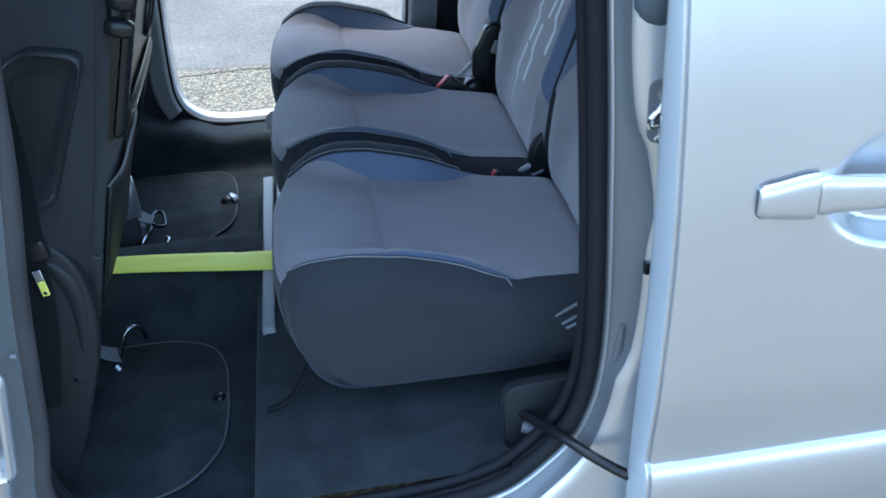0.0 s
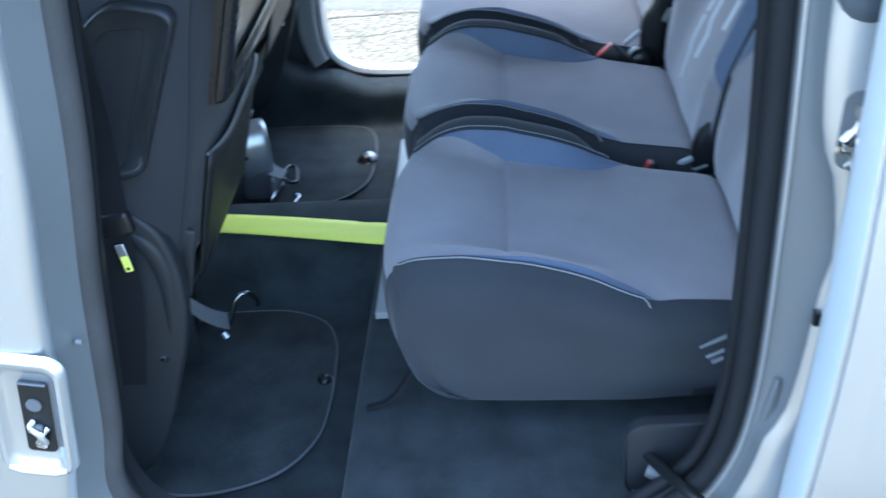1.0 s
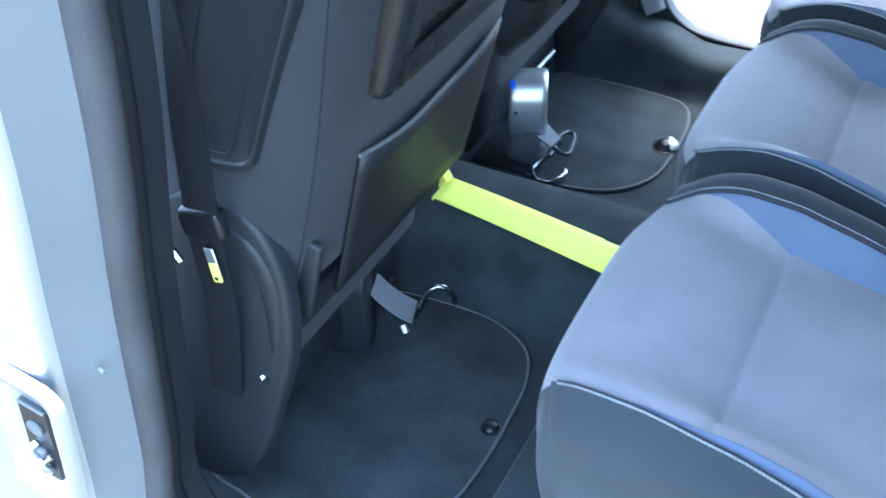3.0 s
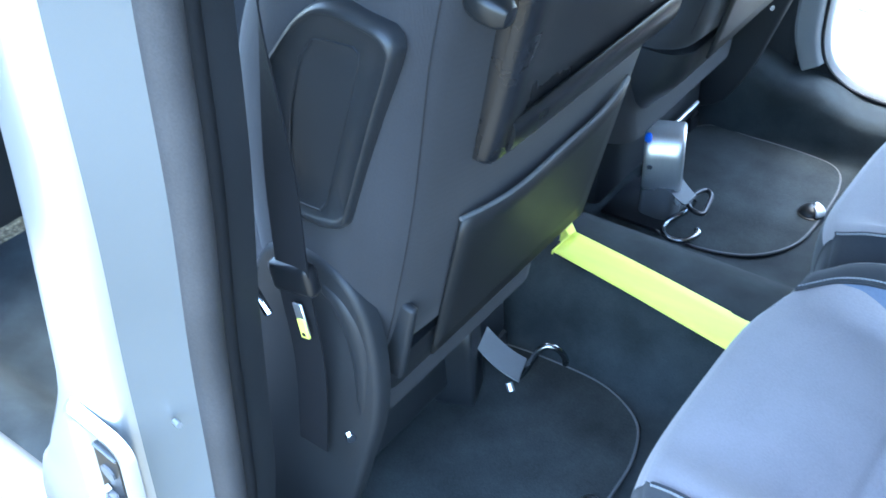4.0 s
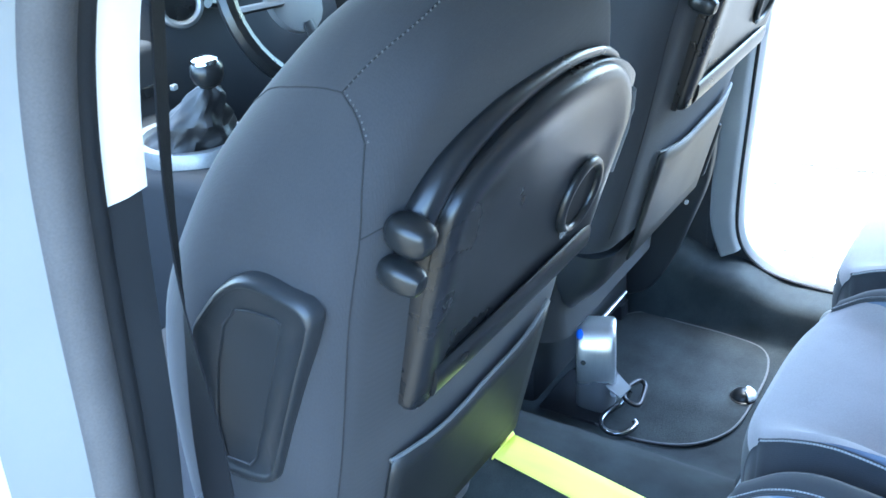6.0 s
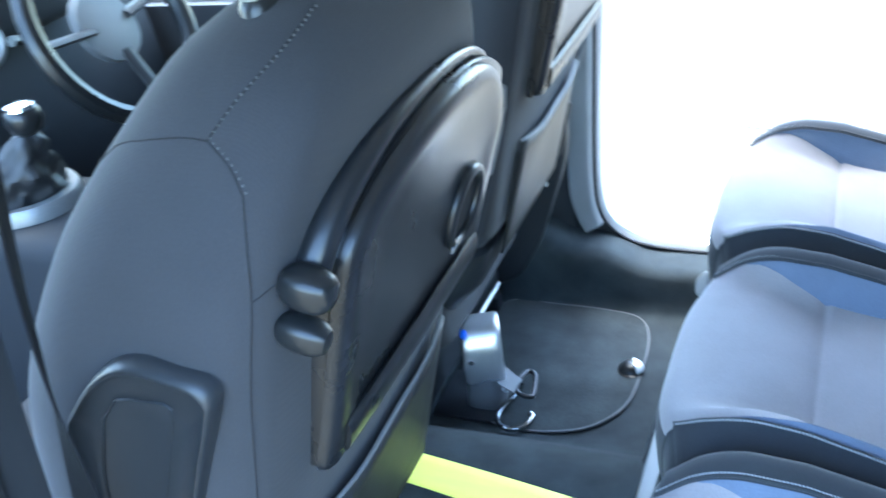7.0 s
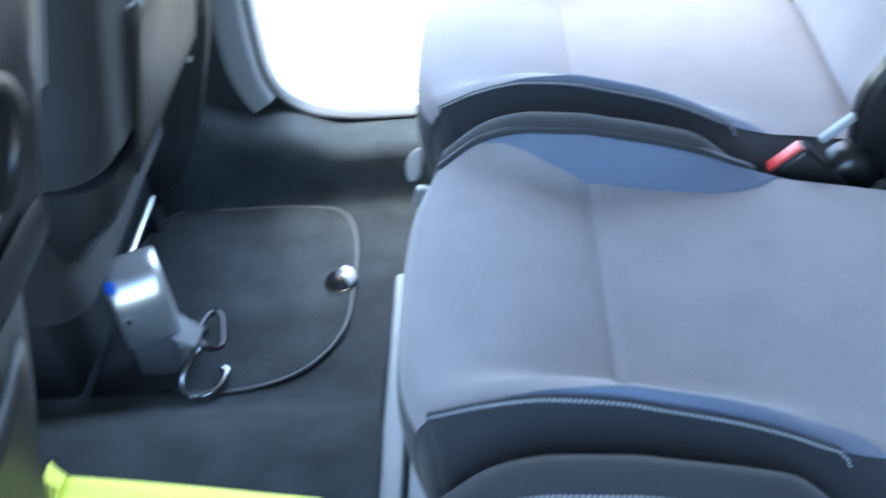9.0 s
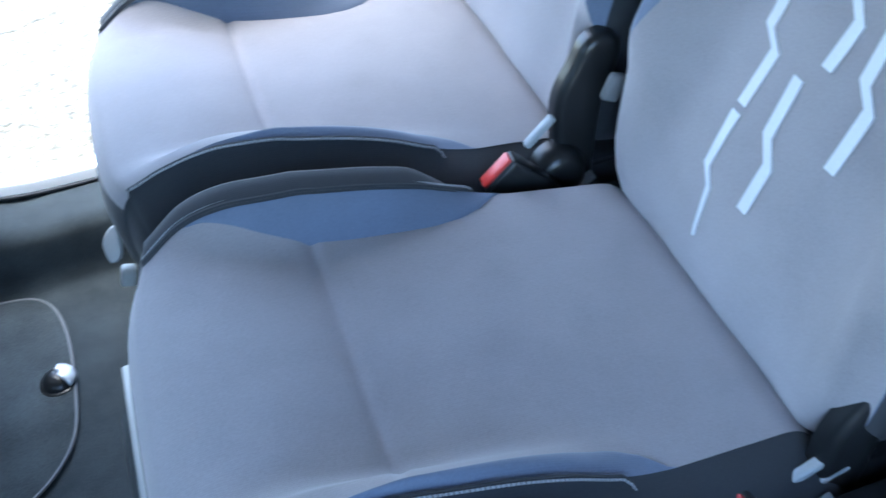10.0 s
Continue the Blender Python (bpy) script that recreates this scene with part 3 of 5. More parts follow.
hz = lambda x: -0.007 * sstep(0.42, 0.53, x)
lock_h = lambda x: 0.0235 + 0.0088 * sstep(0.350, 0.42, x)
handle = part("door_handle", loft(bar_rings(0.349, 0.4225, 14, lock_h, -0.2045, hz)), PAINT, sliding, "silver door handle")
part("pull_bar", loft(bar_rings(0.4245, 0.69, 34, lambda x: 0.032 - 0.0065 * sstep(0.430, 0.452, x) - 0.003 * sstep(0.456, 0.556, x), -0.2065, hz)), PAINT, handle)
edge_x = [0.349, 0.3505, 0.354, 0.36] + [0.37 + 0.0525 * k / 5 for k in range(6)]
corner = [0.55, 0.80, 0.94] + [1.0] * 7
loop_pts = [(x, -0.2040, 1.0365 + hz(x) + lock_h(x) * c) for x, c in zip(edge_x, corner)] + [(x, -0.2040, 1.0355 + hz(x) - lock_h(x) * c) for x, c in zip(edge_x[::-1], corner[::-1])]
part("gasket", tube(loop_pts, 0.0013, 6, closed=True, up=(0, 1, 0)), GREYRUBBER, handle, "thin dark gap round the handle")

# far opening: frame, trim, sill
FAR = catmull([(0.135, 0, 1.45), (0.12, 0, 1.0), (0.105, 0, 0.74), (0.075, 0, 0.58), (0.02, 0, 0.485), (-0.06, 0, 0.455), (-0.30, 0, 0.452), (-0.46, 0, 0.458), (-0.535, 0, 0.485),
               (-0.572, 0, 0.54), (-0.578, 0, 0.64), (-0.566, 0, 0.85), (-0.548, 0, 1.08), (-0.51, 0, 1.35), (-0.45, 0, 1.55), (-0.36, 0, 1.62), (0.0, 0, 1.63), (0.11, 0, 1.58)], 8, closed=True)
rows = frame_rows(FAR, 0, len(FAR), lambda p: [(0.004, 0.0), (-0.009, 0.010), (-0.013, 0.018), (-0.013, 0.040), (-0.004, 0.056), (0.03, 0.075), (0.05, 0.10), (0.16, 0.105), (0.28, 0.10)], 1.56)
part("far_door_frame", grid_mesh("far_door_frame", rows, close_u=True), PAINT, car, "silver painted far door frame", angle=1.0)
fseal = [p + outward(FAR, i) * 0.002 + Vector((0, 1.556, 0)) for i, p in enumerate(FAR)]
part("far_door_seal", tube(fseal, 0.0036, 8, closed=True, up=(0, 1, 0)), RUBBER, car, "black rubber door seal")
ftrim = [i for i, p in enumerate(FAR) if p.x < -0.47 and 0.508 < p.z < 1.5]
rows = []
for i in range(min(ftrim), max(ftrim) + 1):
    n = outward(FAR, i)
    w = 0.050 + 0.006 * sstep(0.52, 0.60, FAR[i].z)
    rows.append([FAR[i] + n * o + Vector((0, 1.56 + d, 0)) for o, d in ((0.003, -0.002), (0.15 * w, -0.3 * w), (0.3 * w, -0.42 * w), (0.88 * w, -0.5 * w), (w, -0.42 * w), (w, 0.03))])
part("far_pillar_trim", grid_mesh("far_pillar_trim", rows), GREYTRIM, car, "grey plastic pillar trim")
ctrim = [i for i, p in enumerate(FAR) if i < len(FAR) // 2 and p.x > 0.05 and 0.56 < p.z < 1.5]
rows = []
for i in range(min(ctrim), max(ctrim) + 1):
    n = outward(FAR, i)
    rows.append([FAR[i] + n * o + Vector((0, 1.56 + d, 0)) for o, d in ((0.003, -0.002), (0.010, -0.018), (0.02, -0.026), (0.07, -0.034), (0.085, -0.030), (0.09, 0.02))])
part("far_rear_pillar_trim", grid_mesh("far_rear_pillar_trim", rows), GREYTRIM, car, "grey plastic pillar trim")
rows = []
for i in range(len(FAR)):
    n = outward(FAR, i)
    rows.append([FAR[i] + n * o + Vector((0, 1.56 + d, 0)) for o, d in ((0.0, 0.0), (0.05, 0.01), (0.16, 0.012), (0.5, 0.012))])
    for v in rows[-1]:
        v.z = max(0.30, min(v.z, 1.70))
part("far_inner_panel", grid_mesh("far_inner_panel", rows, close_u=True), PLASTIC, car, "black plastic side lining")
part("far_front_lining", box(-1.75, 1.545, 0.34, -0.64, 1.575, 1.02, 0.008), PLASTIC, car, "black door lining")
part("far_b_pillar_lining", box(-0.80, 1.548, 0.36, -0.625, 1.572, 1.66, 0.01, 3), PLASTIC, car)

# closing walls: roof, rear, front bulkhead, near and far rear sides
part("roof", box(-1.45, -0.04, 1.66, 1.45, 1.57, 1.72, 0.02, 3), PALETRIM, car, "pale roof lining")
part("rear_wall", box(1.42, -0.05, 0.35, 1.47, 1.57, 1.1, 0.01), PLASTIC, car)
part("rear_side_lining", box(0.45, -0.03, 0.35, 1.42, -0.005, 1.1, 0.006), PLASTIC, car)
part("rear_pillar_lining", box(0.30, -0.04, 1.0, 0.52, 0.0, 1.67, 0.01), PALETRIM, car)
part("rear_floor", box(0.45, -0.02, 0.44, 1.42, 1.56, 0.47, 0.006), CARPET, car)
part("front_bulkhead", box(-1.95, -0.05, 0.3, -1.88, 1.57, 1.15, 0.01), PLASTIC, car)

# outer skin that closes the car: roof, pillars, quarters, bonnet and wheels
rows = []
for i in range(25):
    x = -1.48 + 3.0 * i / 24
    row = []
    for j in range(13):
        v = -1 + 2 * j / 12
        row.append((x, 0.765 + v * 0.82, 1.735 + 0.05 * (1 - v ** 4) - 0.05 * ((x - 0.0) / 1.5) ** 4))
    rows.append(row)
o = part("roof_skin", grid_mesh("roof_skin", rows), PAINT, car, "silver painted roof")
o.modifiers.new("thick", "SOLIDIFY").thickness = 0.012
for y in (-0.03, 1.56):
    part("a_pillar", tube(catmull([(-1.46, y, 1.70), (-1.7, y, 1.48), (-1.95, y, 1.18)], 5), 0.035, 10), PAINT, car)
    part("d_pillar", box(1.36, y - 0.05, 1.05, 1.46, y + 0.05, 1.73, 0.02, 2), PAINT, car)
    part("waist_rail", box(0.42, y - 0.03, 1.02, 1.40, y + 0.03, 1.10, 0.015, 2), PAINT, car)
part("quarter_panel", box(0.42, -0.095, 0.28, 1.50, -0.05, 1.06, 0.02, 3), PAINT, car, "silver painted rear quarter")
part("quarter_panel", box(0.42, 1.59, 0.28, 1.50, 1.66, 1.06, 0.02, 3), PAINT, car, "silver painted rear quarter")
part("far_front_door", box(-2.0, 1.59, 0.28, -0.87, 1.66, 1.06, 0.02, 3), PAINT, car, "silver painted front door, closed")
part("tailgate", box(1.47, -0.08, 0.35, 1.53, 1.64, 1.08, 0.02, 3), PAINT, car, "silver painted tailgate")
# unseen rear panes, added to darken the faces turned backwards
part("rear_window", box(1.405, 0.0, 1.08, 1.411, 1.53, 1.68, 0.001, 1), TINT, car, "dark tinted rear window, unseen, added to dim light from behind")
for y in (-0.035, 1.565):
    part("quarter_window", box(0.50, y - 0.003, 1.09, 1.38, y + 0.003, 1.67, 0.001, 1), TINT, car, "dark tinted side window, unseen, added to dim light from behind")
# windscreen and front window are out of view, added to weaken light on the backrests
rows = [[(-1.47 - 0.49 * t + 0.05 * v * v, 0.765 + v * 0.75, 1.69 - 0.52 * t) for v in [-1 + 2 * j / 10 for j in range(11)]] for t in [k / 8 for k in range(9)]]
part("windscreen", grid_mesh("windscreen", rows), CLEARGLASS, car, "clear front windscreen, unseen, added to cut light from ahead")
part("front_window", box(-1.78, 1.560, 1.05, -0.80, 1.565, 1.60, 0.001, 1), CLEARGLASS, car, "clear front side window, unseen, added to cut light")
rows = []
for i in range(13):
    t = i / 12
    x = -1.97 - 0.85 * t
    rows.append([(x, 0.765 + v * (0.84 - 0.10 * t * t), 1.12 - 0.22 * t - 0.22 * t ** 6 - 0.06 * abs(v) ** 4) for v in [-1 + 2 * j / 14 for j in range(15)]])
o = part("bonnet", grid_mesh("bonnet", rows), PAINT, car, "silver painted bonnet")
o.modifiers.new("thick", "SOLIDIFY").thickness = 0.012
part("front_body", loft([[(x, 0.765 + v * w, z) for v, z in ((-1, 0.28), (1, 0.28), (1, h), (-1, h))] for x, w, h in ((-1.98, 0.85, 1.03), (-2.5, 0.83, 0.96), (-2.8, 0.75, 0.80), (-2.86, 0.70, 0.66))]), PAINT, car, "silver painted front end", angle=0.4)
for wx in (-2.2, 1.15):
    for wy, sg in ((-0.06, -1), (1.59, 1)):
        tyre = part("wheel", loft([[(wx + r * math.cos(a), wy + sg * d, 0.31 + r * math.sin(a)) for a in [2 * math.pi * j / 32 for j in range(32)]] for d, r in ((-0.12, 0.24), (-0.11, 0.30), (-0.08, 0.31), (0.04, 0.31), (0.07, 0.30), (0.075, 0.21), (0.05, 0.20))]), RUBBER, car, "black tyre")
        part("rim", loft([[(wx + r * math.cos(a), wy + sg * d, 0.31 + r * math.sin(a)) for a in [2 * math.pi * j / 32 for j in range(32)]] for d, r in ((0.05, 0.20), (0.066, 0.19), (0.060, 0.10), (0.075, 0.04))]), ALU, tyre, "grey metal rim")

# dashboard, console and steering wheel
dash_profile = [(-1.88, 0.62), (-1.66, 0.66), (-1.60, 0.80), (-1.58, 0.92), (-1.60, 1.05), (-1.66, 1.14), (-1.78, 1.18), (-1.88, 1.18)]
bm = loft([[(x + 0.02 * math.cos(y * 5), y, z + 0.015 * math.sin(y * 4)) for x, z in dash_profile] for y in [-0.02 + 0.08 * i for i in range(20)]])
dashboard = part("dashboard", bm, DASH, car, "dark grey plastic dashboard", angle=0.5)
def ring_of(c, n, r, w, seg=28):
    n = Vector(n).normalized()
    a = n.orthogonal().normalized()
    b = n.cross(a)
    return tube([Vector(c) + a * (r * math.cos(2 * math.pi * i / seg)) + b * (r * math.sin(2 * math.pi * i / seg)) for i in range(seg)], w, 8, closed=True, up=n)


part("air_vent_ring", ring_of((-1.545, 0.980, 1.131), (0.9, -0.45, 0.25), 0.041, 0.008), ALU, dashboard, "silver ring round the air vent")
part("air_vent", loft([[Vector((-1.56, 0.980, 1.131)) + Vector((k * 0.012, 0, 0)) + Vector((0, math.cos(a), math.sin(a))) * 0.036 for a in [2 * math.pi * j / 20 for j in range(20)]] for k in (0, 1)]), SMOOTH, dashboard)
part("switch_panel", box(-1.66, 0.62, 0.70, -1.545, 0.91, 1.08, 0.02, 3), DASH, dashboard, "centre stack with buttons")
for j in range(5):
    part("button", box(-1.548, 0.65 + 0.048 * j, 0.98, -1.538, 0.69 + 0.048 * j, 1.0, 0.003), SMOOTH, dashboard)
part("hazard_button", box(-1.548, 0.725, 0.935, -1.537, 0.765, 0.955, 0.003), RED, dashboard, "red button")
part("warning_lamp", box(-1.546, 0.878, 0.968, -1.538, 0.898, 0.984, 0.003, 2), RED, dashboard, "small red switch")
part("switch_cap", box(-1.548, 0.912, 0.972, -1.536, 0.926, 0.984, 0.003, 2), PALEGREY, dashboard, "pale switch cap")
LEATHER = mat("black_leather", (0.014, 0.015, 0.017), rough=0.5, spec=0.4, grain=500, bump=0.4)
TRIM2 = mat("satin_silver_plastic", (0.17, 0.18, 0.19), rough=0.38, metal=0.4)
console = part("console", box(-1.60, 0.64, 0.36, -1.05, 0.88, 0.945, 0.035, 4), DASH, car, "grey centre console")
part("console_trim", loft([[Vector((-1.33, 0.755, z)) + Vector((0.118 * s * math.cos(a), 0.095 * s * math.sin(a), 0)) for a in [2 * math.pi * j / 32 for j in range(32)]] for z, s in ((0.935, 1.0), (0.96, 1.0), (0.97, 0.95), (0.97, 0.80), (0.95, 0.72))], cap=False), TRIM2, console, "silver surround of the gear lever")
part("gaiter", loft([[Vector((-1.33 + 0.068 * t, 0.755 + 0.005 * math.sin(t * 9), 0.952 + 0.118 * t)) + Vector((math.cos(a), math.sin(a), 0)) * ((0.068 * (1 - t) ** 0.8 + 0.016 + 0.003 * math.sin(t * 16)) * (1 + 0.13 * math.sin(a * 5 + t * 7) + 0.05 * math.sin(a * 11 - t * 13))) for a in [2 * math.pi * j / 40 for j in range(40)]] for t in [i / 12 for i in range(13)]]), LEATHER, console, "black leather gaiter")
part("gear_lever", tube([(-1.27, 0.755, 1.0), (-1.258, 0.757, 1.075)], 0.013, 10), SMOOTH, console)
knob = part("gear_knob", loft([[Vector((-1.256, 0.76, 1.07 + dz)) + Vector((math.cos(a), math.sin(a), 0)) * r for a in [2 * math.pi * j / 20 for j in range(20)]] for dz, r in ((0, 0.014), (0.008, 0.024), (0.022, 0.029), (0.036, 0.028), (0.044, 0.022))]), SMOOTH, console, "black gear knob with a chromed cap")
part("cap", loft([[Vector((-1.256, 0.76, 1.114 + dz)) + Vector((math.cos(a), math.sin(a), 0)) * r for a in [2 * math.pi * j / 20 for j in range(20)]] for dz, r in ((-0.002, 0.0235), (0.004, 0.022), (0.007, 0.016), (0.008, 0.004))]), CHROME, knob)
wheel = part("steering_wheel", ring_of((-1.36, 1.13, 1.12), (0.9, 0, 0.42), 0.185, 0.019, 40), SMOOTH, car, "black steering wheel")
part("hub", loft([[Vector((-1.37 - 0.03 * (1 - s), 1.13, 1.115)) + (Vector((-0.42, 0, 0.9)) * math.cos(a) + Vector((0, 1, 0)) * math.sin(a)) * r for a in [2 * math.pi * j / 20 for j in range(20)]] for s, r in ((0, 0.05), (0.5, 0.075), (1, 0.07), (1.2, 0.04))]), TRIM, wheel, "grey wheel hub")
for a in (0.1, math.pi - 0.1, -math.pi / 2):
    d = Vector((0, 1, 0)) * math.cos(a) + Vector((-0.42, 0, 0.9)) * math.sin(a)
    part("spoke", tube([Vector((-1.37, 1.13, 1.115)) + d * 0.05, Vector((-1.36, 1.13, 1.12)) + d * 0.185], 0.016, 8, flat=0.5), PLASTIC, wheel)
part("cluster_hood", box(-1.72, 0.98, 1.10, -1.54, 1.30, 1.24, 0.04, 4), DASH, dashboard)
part("stalk", tube([(-1.44, 1.02, 1.13), (-1.43, 0.95, 1.15)], 0.010, 8), SMOOTH, wheel)

# ---------------- rear seats ----------------
# all in the seat's own axes: x back, y across from the middle, z up from the ground
TOPZ = [(-0.285, 0.768), (-0.26, 0.788), (-0.22, 0.797), (-0.16, 0.790), (-0.12, 0.778), (-0.09, 0.768), (0.0, 0.757), (0.10, 0.743), (0.20, 0.727), (0.232, 0.721), (0.250, 0.709), (0.268, 0.686), (0.30, 0.672)]
HALF = [(-0.29, 0.150), (-0.25, 0.163), (-0.20, 0.172), (-0.10, 0.180), (0.0, 0.184), (0.08, 0.188), (0.12, 0.186), (0.30, 0.175)]
RISE_FAR = [(-0.30, 0.0), (-0.262, 0.0), (-0.24, 0.004), (-0.21, 0.015), (-0.17, 0.032), (-0.12, 0.049), (-0.09, 0.056), (-0.07, 0.053), (-0.02, 0.043), (0.03, 0.029), (0.065, 0.014), (0.10, 0.003), (0.13, -0.002), (0.30, -0.004)]
RISE_NEAR = [(-0.30, 0.0), (-0.25, 0.008), (-0.20, 0.019), (-0.156, 0.031), (-0.12, 0.041), (-0.09, 0.048), (-0.07, 0.049), (-0.02, 0.042), (0.03, 0.030), (0.065, 0.016), (0.10, 0.004), (0.13, -0.002), (0.30, -0.004)]
WIDER = [(-0.30, 0.016), (-0.20, 0.016), (0.0, 0.019), (0.10, 0.020), (0.16, 0.008), (0.30, 0.0)]
INNER = [(-0.30, 1.0), (-0.216, 1.0), (-0.18, 0.975), (-0.136, 0.92), (-0.09, 0.878), (-0.06, 0.866), (-0.03, 0.856), (0.0, 0.848), (0.035, 0.842), (0.067, 0.862), (0.09, 0.91), (0.110, 1.0), (0.30, 1.0)]
INNER_N = [(-0.30, 1.0), (-0.225, 1.0), (-0.19, 0.985), (-0.10, 0.953), (-0.02, 0.922), (0.04, 0.895), (0.075, 0.89), (0.10, 0.93), (0.118, 1.0), (0.30, 1.0)]


def cushion_profile(n=64):
    """(x, z) along the middle of the seat, from the crease at the back, over the front and under it."""
    pts = []
    for i in range(n):
        x = 0.29 - i * (0.29 + 0.262) / (n - 1)
        pts.append((x, lerp_table(TOPZ, x)))
    pts += [(p.x, p.z) for p in catmull([(-0.262, 0, 0.787), (-0.275, 0, 0.766), (-0.281, 0, 0.725), (-0.274, 0, 0.662), (-0.245, 0, 0.605), (-0.195, 0, 0.568), (-0.12, 0, 0.553)], 5)[1:]]
    return pts


def cushion_point(x, z, s, on_top, fade=1.0, outer=False, back_shift=0.0):
    """s: -1..1 across; raises the bolsters and pulls the front corners back."""
    a = abs(s)
    side = (lerp_table(WIDER, x) if outer else -0.012) if s < 0 else (-0.017 if outer else 0.0) + (0.010 if outer else 0.018) * sstep(-0.10, -0.22, x)
    w = lerp_table(HALF, x) + side * sstep(0.2, 0.8, a)
    if not on_top:
        z += fade * lerp_table(RISE_FAR, -0.262) * (0.9 * sstep(0.72, 1.03, a) + 0.1 * sstep(0.4, 0.8, a))
    if on_top:
        if s < 0:
            z = z + (0.0 if outer else 0.005 * sstep(0.7, 0.95, a)) + lerp_table(RISE_NEAR if outer else RISE_FAR, x) * (0.95 * sstep(0.64, 0.93, a) + 0.05 * sstep(0.4, 0.8, a) - 0.13 * sstep(0.92, 1.0, a))
        else:
            z = z + lerp_table(RISE_FAR, x) * (0.94 * sstep(0.83, 1.04, a) + 0.06 * sstep(0.5, 0.85, a)) + 0.004 * sstep(0.8, 1.0, a)
        z += 0.004 * (1 - a * a) * sstep(-0.3, 0, x)
        z -= 0.0042 * math.exp(-((x + 0.09) / 0.006) ** 2) * (a < lerp_lin(INNER, x) + 0.01)
    xx = x + (0.012 if s < 0 and outer else 0.020) * a ** 4 * sstep(-0.15, -0.28, x) if x < -0.15 else x
    return Vector((xx + back_shift * sstep(0.14, 0.23, x), s * w, z))


def belly(t):
    """How far the padding of a backrest swells forward at the height t."""
    return lerp_table([(-0.04, 0.0), (0.0, 0.004), (0.03, 0.013), (0.08, 0.022), (0.14, 0.024), (0.25, 0.020), (0.40, 0.013), (0.60, 0.0)], t)


def build_rear_seat(outer=False, slim=False):
    seat = thing("rear_seat", "grey and blue cloth single rear seat with charcoal sides", "seat", "row of rear seats")
    back_shift = 0.022 if outer else -0.016 if slim else 0.0
    prof = cushion_profile()
    ntop = 64
    extra = [-0.075, -0.082, -0.087, -0.09, -0.093, -0.098, -0.105]
    prof = sorted(prof[:ntop] + [(x, lerp_table(TOPZ, x)) for x in extra], key=lambda p: -p[0]) + prof[ntop:]
    ntop += len(extra)
    # lateral stations
    mid, side = 11, 7
    rows, edge_l, edge_r = [], [], []
    for k, (x, z) in enumerate(prof):
        h = min(lerp_lin(INNER, x) if k < ntop else 1.0, 0.998)
        g = min(1 - (1 - lerp_lin(INNER_N, x)) * (1.0 if outer else 1.5) if k < ntop else 1.0, 0.998)
        ss = [-1 + (1 - g) * j / side for j in range(side)] + [-g + (h + g) * j / (2 * mid) for j in range(2 * mid + 1)] + [h + (1 - h) * (j + 1) / side for j in range(side)]
        row = []
        for s in ss:
            p = cushion_point(x, z, s, k < ntop, max(0.0, 1 - (k - ntop + 1) / 18), outer, back_shift)
            if k < ntop and (abs(s - h) < 1e-6 and h < 0.99 or abs(s + g) < 1e-6 and g < 0.99):
                p.z -= 0.0022
            row.append(p)
        rows.append(row)
        edge_l.append(row[0])
        edge_r.append(row[-1])
    n0, n1 = side, side + 2 * mid + 1
    part("cushion", grid_mesh("cushion", [r[n0:n1] for r in rows[:ntop + 5]]), GREY, seat, "padded grey cloth cushion", angle=1.4)
    for name, a, b in (("bolster_insert", 0, side + 1), ("bolster_insert", n1 - 1, len(rows[0]))):
        part(name, clean(grid_mesh(name, [r[a:b] for r in rows[:ntop]])), BLUE, seat, "blue cloth bolster", angle=1.4)
    # charcoal cloth under the nose, down the front
    part("front_panel", clean(grid_mesh("front_panel", rows[ntop + 4:])), CHAR, seat, "charcoal cloth front panel", angle=1.4)
    for sgn, edge in ((-1, edge_l), (1, edge_r)):
        sk = []
        for e in edge:
            if e.z < 0.572:
                continue
            b = Vector((e.x if e.x > -0.08 else -0.08 + (e.x + 0.08) * 0.55, sgn * (abs(e.y) * 0.3 + 0.20 * 0.7), 0.552))
            line = []
            for j in range(23):
                t = (j / 22) ** 1.7
                p = e.lerp(b, t)
                k = min(1, (e - b).length / 0.12)
                if sgn < 0:
                    p.y += sgn * k * ((0.030 if outer else 0.041) * sstep(0, 0.22, t) - (0.030 if outer else 0.041) * sstep(0.3, 1.0, t)) + sgn * 0.004 * k * math.sin(math.pi * t)
                    p.z += 0.012 * k * math.sin(math.pi * min(1, t * 3.2))
                else:
                    c = k * (0.25 + 0.75 * sstep(0.10, 0.02, e.x))
                    p.y += c * ((0.050 if outer else 0.040) * sstep(-0.03, 0.16, t) - 0.006 - (0.041 if outer else 0.031) * sstep(0.3, 1.0, t)) + k * 0.004 * math.sin(math.pi * t)
                    p.z += (e.z - b.z) * t * c * sstep(0.18, 0.09, t) + 0.009 * c * math.sin(math.pi * min(1, t / 0.16))
                line.append(p)
            sk.append(line)
        part("side_skirt", clean(grid_mesh("side_skirt", sk)), CHAR, seat, "charcoal cloth side panel", angle=1.4)
        # top stitching just below the edge: short pale threads in a row
        top = [e for e in edge[:ntop] if -0.250 < e.x < ((0.098 if outer else 0.075) if sgn < 0 else 0.08)]
        path = [e + Vector((0, sgn * 0.0045, 0.0035)) for e in top]
        end = top[0]
        path = [end + Vector((0.009, sgn * 0.009, -0.010)), end + Vector((0.006, sgn * 0.007, -0.003))] + path
        part("piping", tube([p + Vector((0, sgn * -0.0035, -0.0015)) for p in path], 0.0022, 6), CHAR, seat)
        bm = bmesh.new()
        dist, step = 0.0, 0.0040
